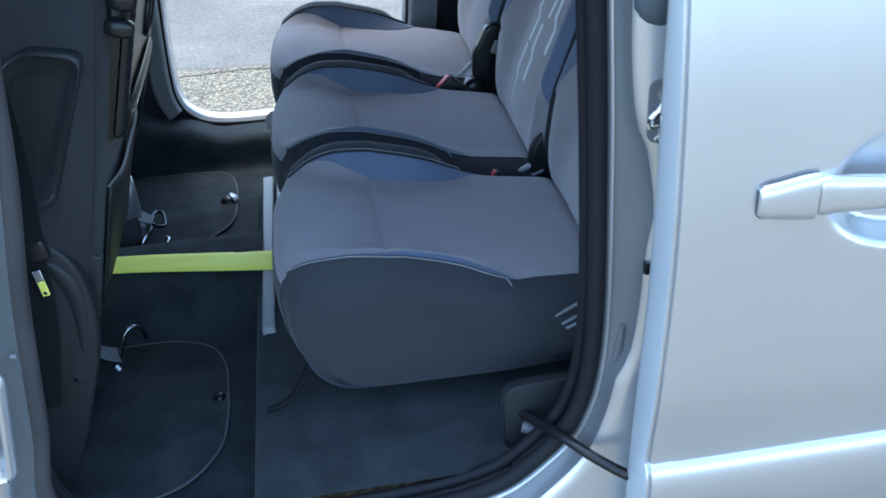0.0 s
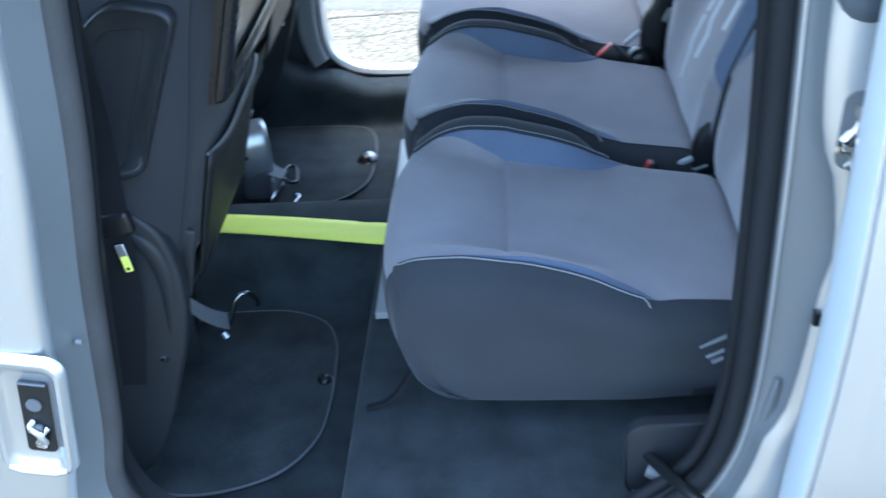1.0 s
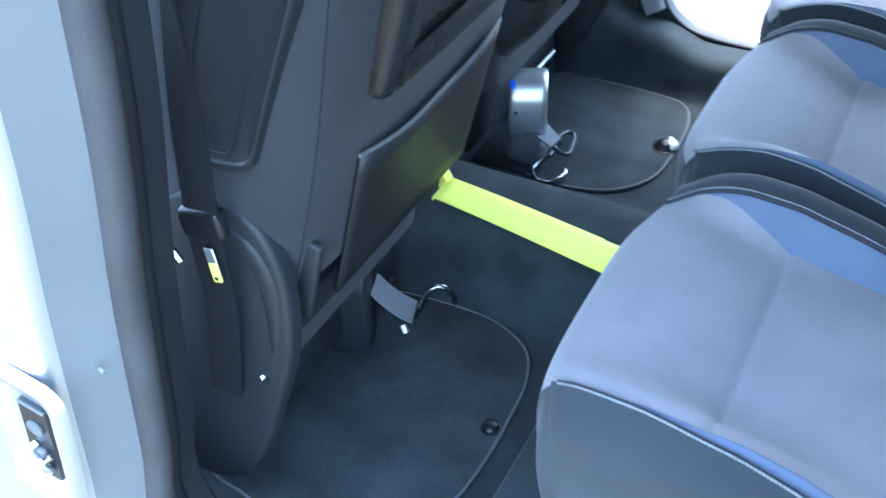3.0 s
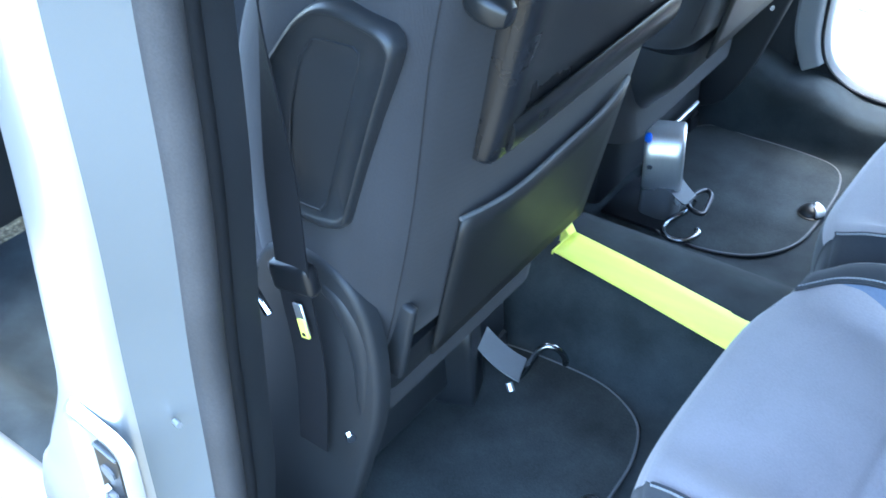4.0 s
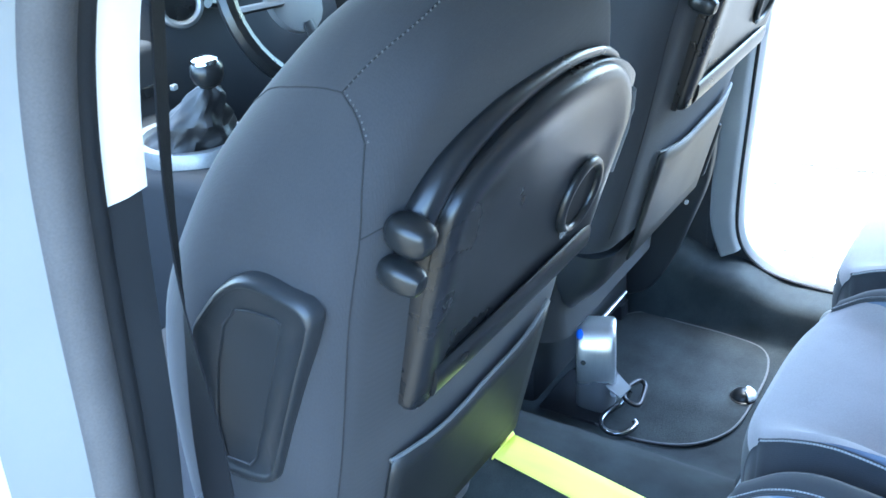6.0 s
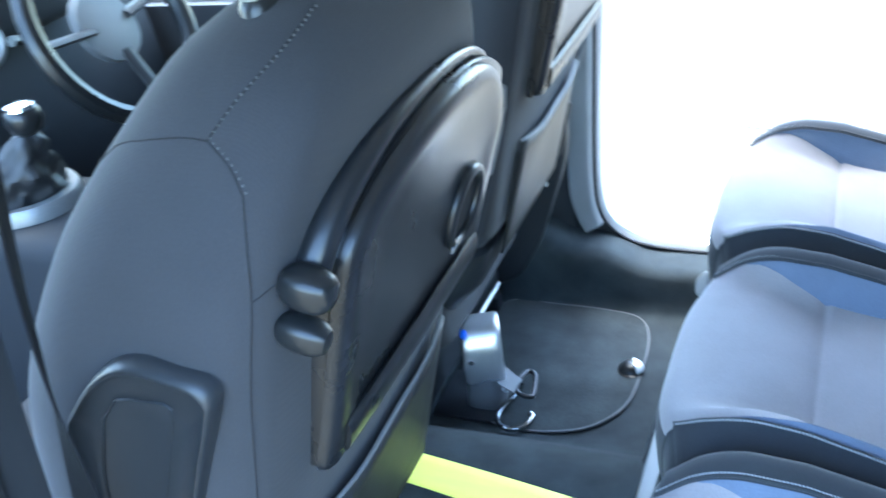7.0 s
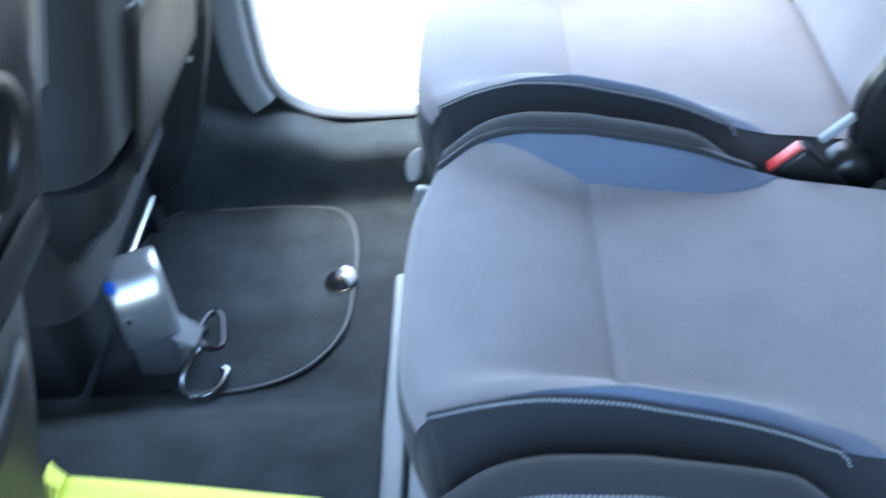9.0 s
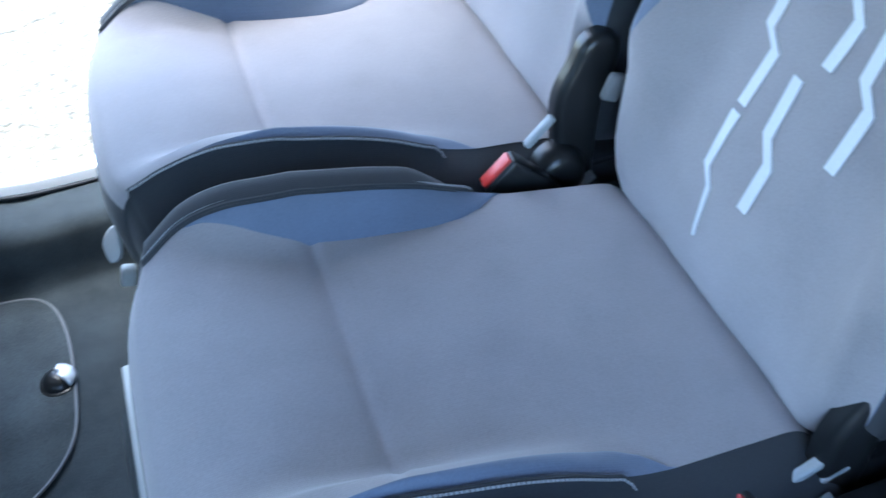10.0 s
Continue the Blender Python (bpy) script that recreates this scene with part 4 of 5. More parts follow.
        for a, b in zip(path, path[1:]):
            seg = (b - a).length
            while dist < seg:
                p = a.lerp(b, dist / seg)
                d = (b - a).normalized()
                nn = Vector((0, sgn * 0.35, 0.94))
                u = nn.cross(d).normalized()
                q = [bm.verts.new(p + d * (dx * 0.0015) + u * (uz * 0.0009) + nn * (0.0009 if lift else -0.001)) for lift in (0, 1) for dx, uz in ((-1, -1), (1, -1), (1, 1), (-1, 1))]
                for f in ((4, 5, 6, 7), (0, 1, 5, 4), (1, 2, 6, 5), (2, 3, 7, 6), (3, 0, 4, 7)):
                    bm.faces.new([q[i] for i in f])
                dist += step
            dist -= seg
        part("stitching", bm, THREAD, seat, "row of pale stitches")
    # underside pan and legs
    part("seat_pan", box(-0.16, -0.15, 0.556, 0.26, 0.15, 0.580, 0.008), PLASTIC, seat)
    for y in (-0.07, 0.07):
        part("leg", box(-0.14, y - 0.012, 0.476, -0.09, y + 0.012, 0.56, 0.004), PLASTIC, seat)
        part("leg", box(0.18, y - 0.012, 0.476, 0.24, y + 0.012, 0.56, 0.004), PLASTIC, seat)
    # backrest: rings up the back, reclined
    rec = radians(21)
    up, fwd = Vector((math.sin(rec), 0, math.cos(rec))), Vector((-math.cos(rec), 0, math.sin(rec)))
    org = Vector((0.246 + back_shift, 0, 0.700))
    W = [(0.0, 0.165), (0.03, 0.196), (0.08, 0.210), (0.16, 0.212), (0.40, 0.205), (0.52, 0.185), (0.60, 0.155), (0.635, 0.12)]
    H_IN = [(0.0, 1.0), (0.145, 1.0), (0.185, 0.92), (0.225, 0.84), (0.265, 0.77), (0.36, 0.70), (0.48, 0.73), (0.55, 0.9), (0.58, 1.0), (0.64, 1.0)]
    B_R = [(0.0, 0.004), (0.05, 0.020), (0.10, 0.034), (0.20, 0.052), (0.38, 0.052), (0.52, 0.024), (0.62, 0.0)]
    ts = [-0.036, -0.020, -0.006, 0.008, 0.02] + [0.04 + 0.016 * i for i in range(38)]
    frows, back = [], []
    for t in ts:
        w = lerp_table(W, t)
        h = min(0.995, lerp_table(H_IN, t))
        ss = [-1 + (1 - h) * j / 6 for j in range(6)] + [-h + 2 * h * j / 16 for j in range(17)] + [h + (1 - h) * (j + 1) / 6 for j in range(6)]
        r = []
        endr = 0.018 * sstep(0.030, -0.010, t) + 0.045 * sstep(0.58, 0.65, t) ** 2
        for s in ss:
            f = lerp_table(B_R, t) * sstep(0.5, 0.93, abs(s)) - 0.018 * sstep(0.94, 1.0, abs(s)) - endr
            f += belly(t) * (1 - s * s)
            r.append(org + up * t + fwd * f + Vector((0, s * w * (0.90 if slim and s < 0 else 1.0), 0)))
        frows.append(r)
        b = []
        for j in range(15):
            a = math.pi * j / 14
            yy = math.cos(a)
            b.append(org + up * t - fwd * (0.02 + 0.085 * math.sin(a) ** 0.6) + Vector((0, (abs(yy) ** 0.5) * (1 if yy >= 0 else -1) * w * (0.92 if slim and yy < 0 else 1.02), 0)))
        back.append([r[-1]] + b + [r[0]])
    part("backrest", grid_mesh("backrest", [r[6:23] for r in frows]), GREY, seat, "grey cloth backrest", angle=1.4)
    for a, b in ((0, 7), (22, 29)):
        part("backrest_insert", clean(grid_mesh("backrest_insert", [r[a:b] for r in frows])), BLUE, seat, "blue cloth side bolster of the backrest", angle=1.4)
    top = frows[-1]
    bm = bmesh.new()
    bm.from_mesh(grid_mesh("back_shell", back))
    cap = [bm.verts.new(p) for p in top + back[-1][1:-1]]
    bm.faces.new(cap)
    part("back_shell", bm, CHAR, seat, "charcoal back of the seat", angle=1.2)
    # hinge plates beside the backrest
    for sgn in (-1, 1):
        for bx, bz, bl in ((0.2045, 0.682, 0.029), (0.2085, 0.6595, 0.021), (0.214, 0.6475, 0.018)):
            part("hinge_bracket", box(-bl - 0.006, -0.005, -0.0019, bl + 0.006, 0.005, 0.0019, 0.001, 2, pose(bx + 0.004, sgn * 0.222, bz + 0.004, 0, -27, 0)), GREYTRIM, seat, "grey steel hinge bar")
        part("hinge_cover", plate([(0.18, 0.555), (0.30, 0.555), (0.30, 0.70), (0.19, 0.705), (0.178, 0.66)], 0.014, basis((0, sgn * 0.192 + 0.007, 0), (1, 0, 0), (0, 0, 1)), 0.003), PLASTIC, seat)
    part("back_hinge", box(0.20, -0.205, 0.60, 0.34, 0.205, 0.70, 0.01), PLASTIC, seat)
    return seat, org, up, fwd


SEATS_Y = (0.337, 0.760, 1.200)
seat, *_ = build_rear_seat(outer=True)
seat.matrix_basis = pose(0, SEATS_Y[0], 0)
middle, B_ORG, B_UP, B_FWD = build_rear_seat()
far_seat, *_ = build_rear_seat(slim=True)
far_seat.matrix_basis = pose(0, SEATS_Y[2], 0)
middle.matrix_basis = pose(0, SEATS_Y[1], 0)
bracket = [(p.x, p.y) for p in catmull([(-0.010, -0.020, 0), (0.004, -0.019, 0), (0.012, 0.0, 0), (0.014, 0.020, 0), (0.002, 0.018, 0), (-0.010, 0.004, 0)], 4, closed=True)]
part("fold_bracket", plate(bracket, 0.010, basis((-0.302, 0.012, 0.598), (1, 0, 0.15), (0, 0.63, 0.77)), 0.003, 3), PALEGREY, far_seat, "pale grey plastic folding bracket")
part("fold_hook", box(-0.010, -0.009, -0.014, 0.010, 0.009, 0.014, 0.005, 3, pose(-0.296, -0.004, 0.556, 0, 18, 0)), PALEGREY, far_seat, "pale grey plastic hook under the seat")
tagged(seat, "grey and blue cloth single rear seat beside the open door", "seat")
tagged(middle, "grey and blue cloth middle rear seat with a pale zigzag print", "seat")
tagged(far_seat, "grey and blue cloth single rear seat beside the far door", "seat")

# recliner cap and levers beside the middle and far seats, and the tall arm beside the far one
for owner, dz in ((middle, -0.033), (far_seat, 0.0)):
    part("recliner_disc", loft([[Vector((0.201 + 0.03 * (dz < 0), y, 0.712 + 1.6 * dz)) + Vector((math.cos(q) * 0.9, 0, math.sin(q))) * r for q in [2 * math.pi * j / 24 for j in range(24)]] for y, r in ((-0.228, 0.010), (-0.227, 0.022), (-0.222, 0.030), (-0.212, 0.034), (-0.195, 0.034))]), SMOOTH, owner, "black round recliner cap")
    lx, lz, turn = (0.222, 0.714, -26) if owner is middle else (0.183, 0.765, -43)
    part("latch_lever", box(-0.022, -0.005, -0.0045, 0.022, 0.005, 0.0045, 0.003, 3, pose(lx, -0.200, lz, 0, turn, 0)), PALEGREY, owner, "pale grey lever")
    part("latch_lever", box(-0.019, -0.005, -0.004, 0.019, 0.005, 0.004, 0.003, 3, pose(lx + 0.024, -0.204, lz - 0.075 * (owner is far_seat) - 0.010, 0, turn + 4, 0)), PALEGREY, owner, "pale grey lever")
part("hinge_cap", box(-0.010, -0.006, -0.016, 0.010, 0.006, 0.016, 0.005, 3, pose(0.252, 0.208, 0.822, 0, 24, 0)), TRIM, middle, "pale grey hinge cap")
arm = [(p.x, p.y) for p in catmull([(0.200, 0.790, 0), (0.221, 0.838, 0), (0.234, 0.862, 0), (0.251, 0.869, 0), (0.267, 0.864, 0), (0.274, 0.846, 0), (0.267, 0.818, 0), (0.254, 0.780, 0), (0.246, 0.70, 0), (0.240, 0.62, 0), (0.212, 0.62, 0), (0.203, 0.70, 0)], 5, closed=True)]
for owner, back in ((middle, 0.036), (far_seat, 0.0)):
    part("recliner_arm", plate(arm, 0.022, basis((back, -0.186, -1.35 * back), (1, 0, 0), (0, 0, 1)), 0.010, 4), SMOOTH, owner, "black plastic recliner arm")

# zigzag print on the middle backrest: bands that lie on the cloth
def on_back(y, t, lift):
    s = abs(y) / lerp_table([(0.0, 0.165), (0.03, 0.196), (0.08, 0.210), (0.16, 0.212), (0.40, 0.205)], t)
    f = lerp_table([(0.0, 0.004), (0.05, 0.020), (0.10, 0.034), (0.20, 0.052), (0.38, 0.052), (0.52, 0.024), (0.62, 0.0)], t) * sstep(0.5, 0.93, s) + belly(t) * (1 - s * s)
    return B_ORG + B_UP * t + B_FWD * (f + lift) + Vector((0, y, 0))


def zigzag(pts, w0=0.006, w1=0.006):
    fine = []
    for (a, b), (c, d) in zip(pts, pts[1:]):
        fine += [(a + (c - a) * i / 6, b + (d - b) * i / 6) for i in range(6)]
    fine.append(pts[-1])
    rows = []
    for i, (y, t) in enumerate(fine):
        w = w0 + (w1 - w0) * i / (len(fine) - 1)
        rows.append([on_back(y - w, t, -0.001), on_back(y - w, t, 0.0016), on_back(y + w, t, 0.0016), on_back(y + w, t, -0.001)])
    part("print_band", grid_mesh("print_band", rows), PRINT, middle, "pale silver printed line", angle=0.3)


for pts, a, b in (
    ([(0.033, 0.064), (0.041, 0.114), (0.056, 0.129), (0.054, 0.187)], 0.0016, 0.006),
    ([(0.053, 0.195), (0.048, 0.250), (0.069, 0.264), (0.069, 0.303), (0.061, 0.352)], 0.006, 0.006),
    ([(-0.008, 0.124), (-0.010, 0.172), (0.008, 0.192), (0.010, 0.247)], 0.006, 0.006),
    ([(-0.010, 0.267), (-0.015, 0.310), (0.001, 0.325), (-0.001, 0.391)], 0.006, 0.006),
    ([(-0.064, 0.206), (-0.066, 0.262), (-0.048, 0.278), (-0.045, 0.332), (-0.032, 0.361)], 0.006, 0.006),
):
    zigzag(pts, a, b)

# seat belt buckles between the seats
def buckle(x, y, z, turn, label):
    b = thing("belt_buckle", label, "seat belt buckle", "rear belt buckles", at=(x, y, z))
    b.rotation_euler = (0, radians(-44), radians(turn))
    part("body", box(-0.025, -0.012, -0.075, 0.025, 0.012, 0.0, 0.005, 3), SMOOTH, b)
    part("button", box(-0.021, -0.008, -0.002, 0.021, 0.008, 0.004, 0.002, 2), RED, b, "red release button")
    part("slot", box(-0.021, -0.0105, -0.001, 0.021, -0.0088, 0.0015, 0.0003, 1), PLASTIC, b)
    part("stalk", box(-0.009, -0.003, -0.15, 0.009, 0.003, -0.07, 0.001), BELT, b)
    return b


buckle(0.124, 0.976, 0.749, -4, "black belt buckle with a red button between the seats")
buckle(0.152, 0.962, 0.702, 5, "black belt buckle with a red button between the seats")
buckle(0.150, 0.550, 0.708, 0, "black belt buckle with a red button between the seats")

# ---------------- front seats ----------------
# in the axes of the near one
REARX = lambda z: -0.463 + 0.265 * (z - 1.149)
F_FRONT = [(0.80, -0.765), (0.9, -0.752), (1.0, -0.742), (1.12, -0.715), (1.22, -0.665), (1.32, -0.60), (1.39, -0.535), (1.42, -0.49)]
F_HALF = [(0.78, 0.235), (0.90, 0.252), (1.05, 0.257), (1.18, 0.254), (1.26, 0.240), (1.33, 0.205), (1.38, 0.165), (1.41, 0.12), (1.425, 0.07)]
FY = 0.387


def rr_ring(x0, x1, hw, z, r_rear, r_front, bulge=0.0):
    """A rounded plan outline between x0 (front) and x1 (rear)."""
    out = []
    for cx, cy, r, a0 in ((x1, hw, r_rear, 0), (x0, hw, r_front, 90), (x0, -hw, r_front, 180), (x1, -hw, r_rear, 270)):
        sx, sy = (-1 if cx == x1 else 1), (-1 if cy > 0 else 1)
        for i in range(7):
            a = radians(a0 + 15 * i)
            out.append((cx + sx * r + r * math.cos(a), cy + sy * r + r * math.sin(a)))
    full = []
    n = len(out)
    for i in range(n):
        a, b = Vector(out[i]), Vector(out[(i + 1) % n])
        full.append(a)
        if i % 7 == 6:
            for k in range(1, 8):
                full.append(a.lerp(b, k / 8))
    return [Vector((p.x + (bulge * (1 - (p.y / hw) ** 2) if p.x > (x0 + x1) / 2 else 0), FY + p.y, z)) for p in full]


def build_front_seat(outer):
    fs = thing("front_seat", "black cloth front seat with a folding tray on its back", "seat", "front seats")
    rings = []
    for z in [0.755, 0.765, 0.79] + [0.82 + 0.02 * i for i in range(27)] + [1.355, 1.37, 1.385, 1.397, 1.408, 1.416, 1.422]:
        x1, x0, hw = REARX(z), lerp_table(F_FRONT, z), lerp_table(F_HALF, z)
        sh = 0.02 * sstep(0.79, 0.755, z)
        x1 -= 0.045 * sstep(1.33, 1.43, z) ** 1.5 + sh
        x0 += sh
        d = x1 - x0
        hw = hw - sh
        rings.append(rr_ring(x0, x1, hw, z, min(0.05, d * 0.45, hw * 0.9), min(0.075, d * 0.45, hw * 0.9), 0.012))
    shell = loft(rings)
    bmesh.ops.recalc_face_normals(shell, faces=shell.faces)
    tree = BVHTree.FromBMesh(shell)
    part("backrest", shell, FRONTCLOTH, fs, "black cloth backrest", angle=1.2)

    def laid(pts, lift=0.0):
        """Points dropped on to the backrest."""
        out = []
        for p in pts:
            q, n, _, _ = tree.find_nearest(Vector(p))
            out.append((q + n * lift, n))
        return out

    # seams: up the rear corner, forking over the shoulder
    for sg in (-1, 1):
        sy = lambda y: FY + sg * (FY - y)
        up_seam = catmull([(x, sy(y), z) for x, y, z in ((-0.556, 0.162, 0.80), (-0.507, 0.163, 0.986), (-0.467, 0.157, 1.154), (-0.446, 0.164, 1.245), (-0.442, 0.170, 1.285), (-0.443, 0.182, 1.320))], 8)
        curve = catmull([(x, sy(y), z) for x, y, z in ((-0.443, 0.182, 1.320), (-0.453, 0.188, 1.338), (-0.472, 0.197, 1.352))], 6)
        fork_a = catmull([(x, sy(y), z) for x, y, z in ((-0.472, 0.197, 1.352), (-0.454, 0.218, 1.374), (-0.440, 0.243, 1.389), (-0.432, 0.269, 1.401), (-0.430, 0.300, 1.410))], 8)
        fork_b = catmull([(x, sy(y), z) for x, y, z in ((-0.472, 0.197, 1.352), (-0.493, 0.198, 1.353), (-0.525, 0.199, 1.350), (-0.560, 0.209, 1.340), (-0.590, 0.214, 1.325))], 8)
        short = [(-0.446, sy(0.164), 1.245), (-0.436, sy(0.169), 1.247), (-0.428, sy(0.180), 1.249)]
        for line in (up_seam, curve + fork_a, fork_b, short):
            part("seam", tube([p for p, n in laid(line, 0.0)], 0.0009, 6), SEAM, fs)
        bm = bmesh.new()
        path = curve + fork_a[1:]
        marks, left = [], 0.0
        for a, b in zip(path, path[1:]):
            step = (b - a).length
            while left < step:
                marks.append(a.lerp(b, left / step))
                left += 0.0052
            left -= step
        for p, n in laid(marks, 0.0008):
            bmesh.ops.create_cube(bm, size=1, matrix=Matrix.Translation(p + Vector((0.002, sg * -0.002, 0.001))) @ Matrix.Diagonal((0.0014, 0.0014, 0.0016, 1)))
        part("stitching", bm, STITCH, fs, "short grey stitches")
    # headrest posts and headrest
    for y in (-0.09, 0.09):
        part("headrest_post", tube([(-0.468, FY + y, 1.38), (-0.455, FY + y, 1.50)], 0.006, 8), CHROME, fs)
        part("post_collar", loft([[(-0.468 + 0.016 * math.cos(a) * r, FY + y + 0.026 * math.sin(a) * r, z) for a in [2 * math.pi * j / 16 for j in range(16)]] for z, r in ((1.385, 1.0), (1.416, 1.0), (1.422, 0.85), (1.422, 0.4))]), SMOOTH, fs, "black plastic collar")
    part("headrest", loft([rr_ring(-0.535 - 0.01 * k, -0.435 + 0.005 * k, 0.13 * s, z, 0.035 * s, 0.035 * s, 0.008) for z, s, k in ((1.495, 0.85, 0), (1.51, 1.0, 0), (1.60, 1.0, 1), (1.65, 0.95, 1), (1.655, 0.7, 1))]), FRONTCLOTH, fs, "black headrest")
    # moulded panel on the near flank
    out = [(-0.625, 1.135), (-0.608, 1.160), (-0.580, 1.190), (-0.553, 1.209), (-0.528, 1.214), (-0.500, 1.209), (-0.478, 1.203), (-0.468, 1.190), (-0.473, 1.170), (-0.498, 1.112), (-0.545, 0.998), (-0.557, 0.976), (-0.575, 0.966), (-0.612, 0.962), (-0.645, 0.968), (-0.650, 1.00), (-0.640, 1.07)]
    pl = [(p.x, p.y) for p in catmull([(a, b, 0) for a, b in out], 6, closed=True)]
    fl = basis((0, 0.139, 0), (1, 0, 0), (0, 0, 1)) if outer < 0 else Matrix.Translation((0, 2 * FY, 0)) @ Matrix.Diagonal((1, -1, 1, 1)) @ basis((0, 0.139, 0), (1, 0, 0), (0, 0, 1))
    mc = Vector((sum(a for a, b in pl) / len(pl), sum(b for a, b in pl) / len(pl)))

    def inset(k, h):
        return [fl @ Vector((mc.x + (a - mc.x) * k, mc.y + (b - mc.y) * k, h)) for a, b in pl]

    side = part("side_panel", loft([inset(0.96, 0.0), inset(0.96, 0.009), inset(0.95, 0.014), inset(0.925, 0.0185), inset(0.895, 0.0195), inset(0.87, 0.0175), inset(0.855, 0.0155), inset(0.5, 0.0155)]), SIDEPLASTIC, fs, "black moulded plastic flank panel", angle=1.2)
    inner = [(-0.600, 1.10), (-0.580, 1.150), (-0.560, 1.172), (-0.545, 1.175), (-0.514, 1.176), (-0.509, 1.172), (-0.512, 1.160), (-0.575, 1.002), (-0.585, 0.991), (-0.615, 0.990), (-0.618, 1.03)]
    part("inset_line", tube([fl @ Vector((a, b, 0.0160)) for a, b in inner], 0.0012, 6, closed=True, up=(0, 1, 0)), SIDEPLASTIC, side)
    # tray table in its frame
    tp = basis((-0.478, 0, 1.021), (0, 1, 0), (0.28, 0, 0.96))
    frame_out = [(0.230, -0.01), (0.222, 0.18), (0.228, 0.225), (0.26, 0.258), (0.34, 0.283), (0.45, 0.288), (0.55, 0.272), (0.625, 0.235), (0.645, 0.20), (0.622, 0.10), (0.59, -0.01)]
    fo = [(p.x, p.y) for p in catmull([(a, b, 0) for a, b in frame_out], 4)]
    tray_frame = part("tray_frame", plate([(0.43 + (a - 0.43) * 0.965, 0.13 + (b - 0.13) * 0.965) for a, b in fo], 0.033, tp @ Matrix.Translation((0, 0, -0.034)), 0.003, 2), TRAY, fs, "black tray frame")
    rim = catmull([(0.208, 0.20, 0), (0.216, 0.238, 0), (0.254, 0.270, 0), (0.33, 0.291, 0), (0.44, 0.294, 0), (0.52, 0.281, 0), (0.562, 0.263, 0), (0.582, 0.247, 0)], 6)
    part("rim", tube([tp @ Vector((p.x, p.y, -0.010)) for p in rim], [0.0145 - 0.0095 * sstep(4, 32, i) for i in range(len(rim))], 12, up=tp.to_3x3() @ Vector((0, 0, 1))), TRAY, tray_frame, "raised rounded rim")
    tray_out = [(0.30, 0.001), (0.245, 0.002), (0.227, 0.005), (0.224, 0.022), (0.225, 0.05), (0.226, 0.10), (0.226, 0.155), (0.227, 0.20), (0.237, 0.238), (0.284, 0.267), (0.367, 0.284), (0.45, 0.286), (0.533, 0.269), (0.585, 0.235), (0.612, 0.192), (0.614, 0.165), (0.603, 0.105), (0.594, 0.05), (0.590, 0.018), (0.580, 0.005), (0.555, 0.001), (0.52, 0.0), (0.47, 0.0), (0.40, 0.0), (0.34, 0.0)]
    to = [(p.x, p.y) for p in catmull([(a, b, 0) for a, b in tray_out], 4, closed=True)]
    rings = [[tp @ Vector((0.42 + (a - 0.42) * k, 0.14 + (b - 0.14) * k, h)) for a, b in to] for k, h in ((1.0, 0.001), (0.997, 0.006), (0.985, 0.0105), (0.955, 0.0142), (0.915, 0.0156), (0.87, 0.0153), (0.82, 0.0144), (0.77, 0.0133), (0.71, 0.0123), (0.64, 0.0116), (0.56, 0.0113))]
    tray = part("tray_table", loft(rings), TRAY, fs, "black plastic folding tray with a rolled edge", angle=1.3)
    part("tray_lip", tube([tp @ Vector(p) for p in ((0.25, 0.030, 0.014), (0.30, 0.034, 0.0165), (0.40, 0.035, 0.017), (0.50, 0.034, 0.0165), (0.575, 0.030, 0.014))], 0.019, 14, flat=0.34, up=tp.to_3x3() @ Vector((0, 0, 1))), SMOOTH, tray)
    part("edge_lip", tube([tp @ Vector(p) for p in ((0.600, 0.216, 0.010), (0.611, 0.190, 0.011), (0.610, 0.165, 0.012), (0.601, 0.11, 0.012))], 0.0045, 8), TRIM, tray, "grey edge")
    cup = [tp @ Vector((0.517 + 0.041 * math.cos(a), 0.117 + 0.041 * math.sin(a), 0.0135)) for a in [2 * math.pi * j / 40 for j in range(40)]]
    part("cup_ring", tube(cup, 0.0062, 10, closed=True, up=tp.to_3x3() @ Vector((0, 0, 1))), SMOOTH, tray, "glossy black cup holder ring")
    part("cup_recess", plate([(0.517 + 0.036 * math.cos(a), 0.117 + 0.036 * math.sin(a)) for a in [2 * math.pi * j / 32 for j in range(32)]], 0.0012, tp @ Matrix.Translation((0, 0, 0.0116)), 0), RUBBER, tray, "dark recess of the cup holder")
    part("cup_tab", box(-0.006, -0.004, 0, 0.006, 0.004, 0.004, 0.0015, 2, tp @ Matrix.Translation((0.487, 0.083, 0.016))), TRIM, tray)
    # hinge knobs on the near edge of the tray
    for z, sx, kx in ((0.234, 0.66, 0.187), (0.194, 0.56, 0.184)):
        k = tp @ Matrix.Translation((kx, z, 0.000))
        rings = []
        for i in range(9):
            a = -math.pi / 2 + math.pi * i / 8
            rr = max(0.15, math.cos(a) ** 0.5)
            rings.append([k @ Vector((0.024 * sx * rr * (abs(math.cos(b)) ** 0.66) * (1 if math.cos(b) > 0 else -1), 0.024 * sx * rr * (abs(math.sin(b)) ** 0.66) * (1 if math.sin(b) > 0 else -1), 0.021 * math.sin(a))) for b in [2 * math.pi * j / 20 for j in range(20)]])
        part("hinge_knob", loft(rings), SMOOTH, tray, "glossy black hinge knob")
    # map pocket below the tray
    mp = basis((-0.5145, 0, 0.953), (0, 1, 0), (0.262, 0, 0.965))
    rows = []
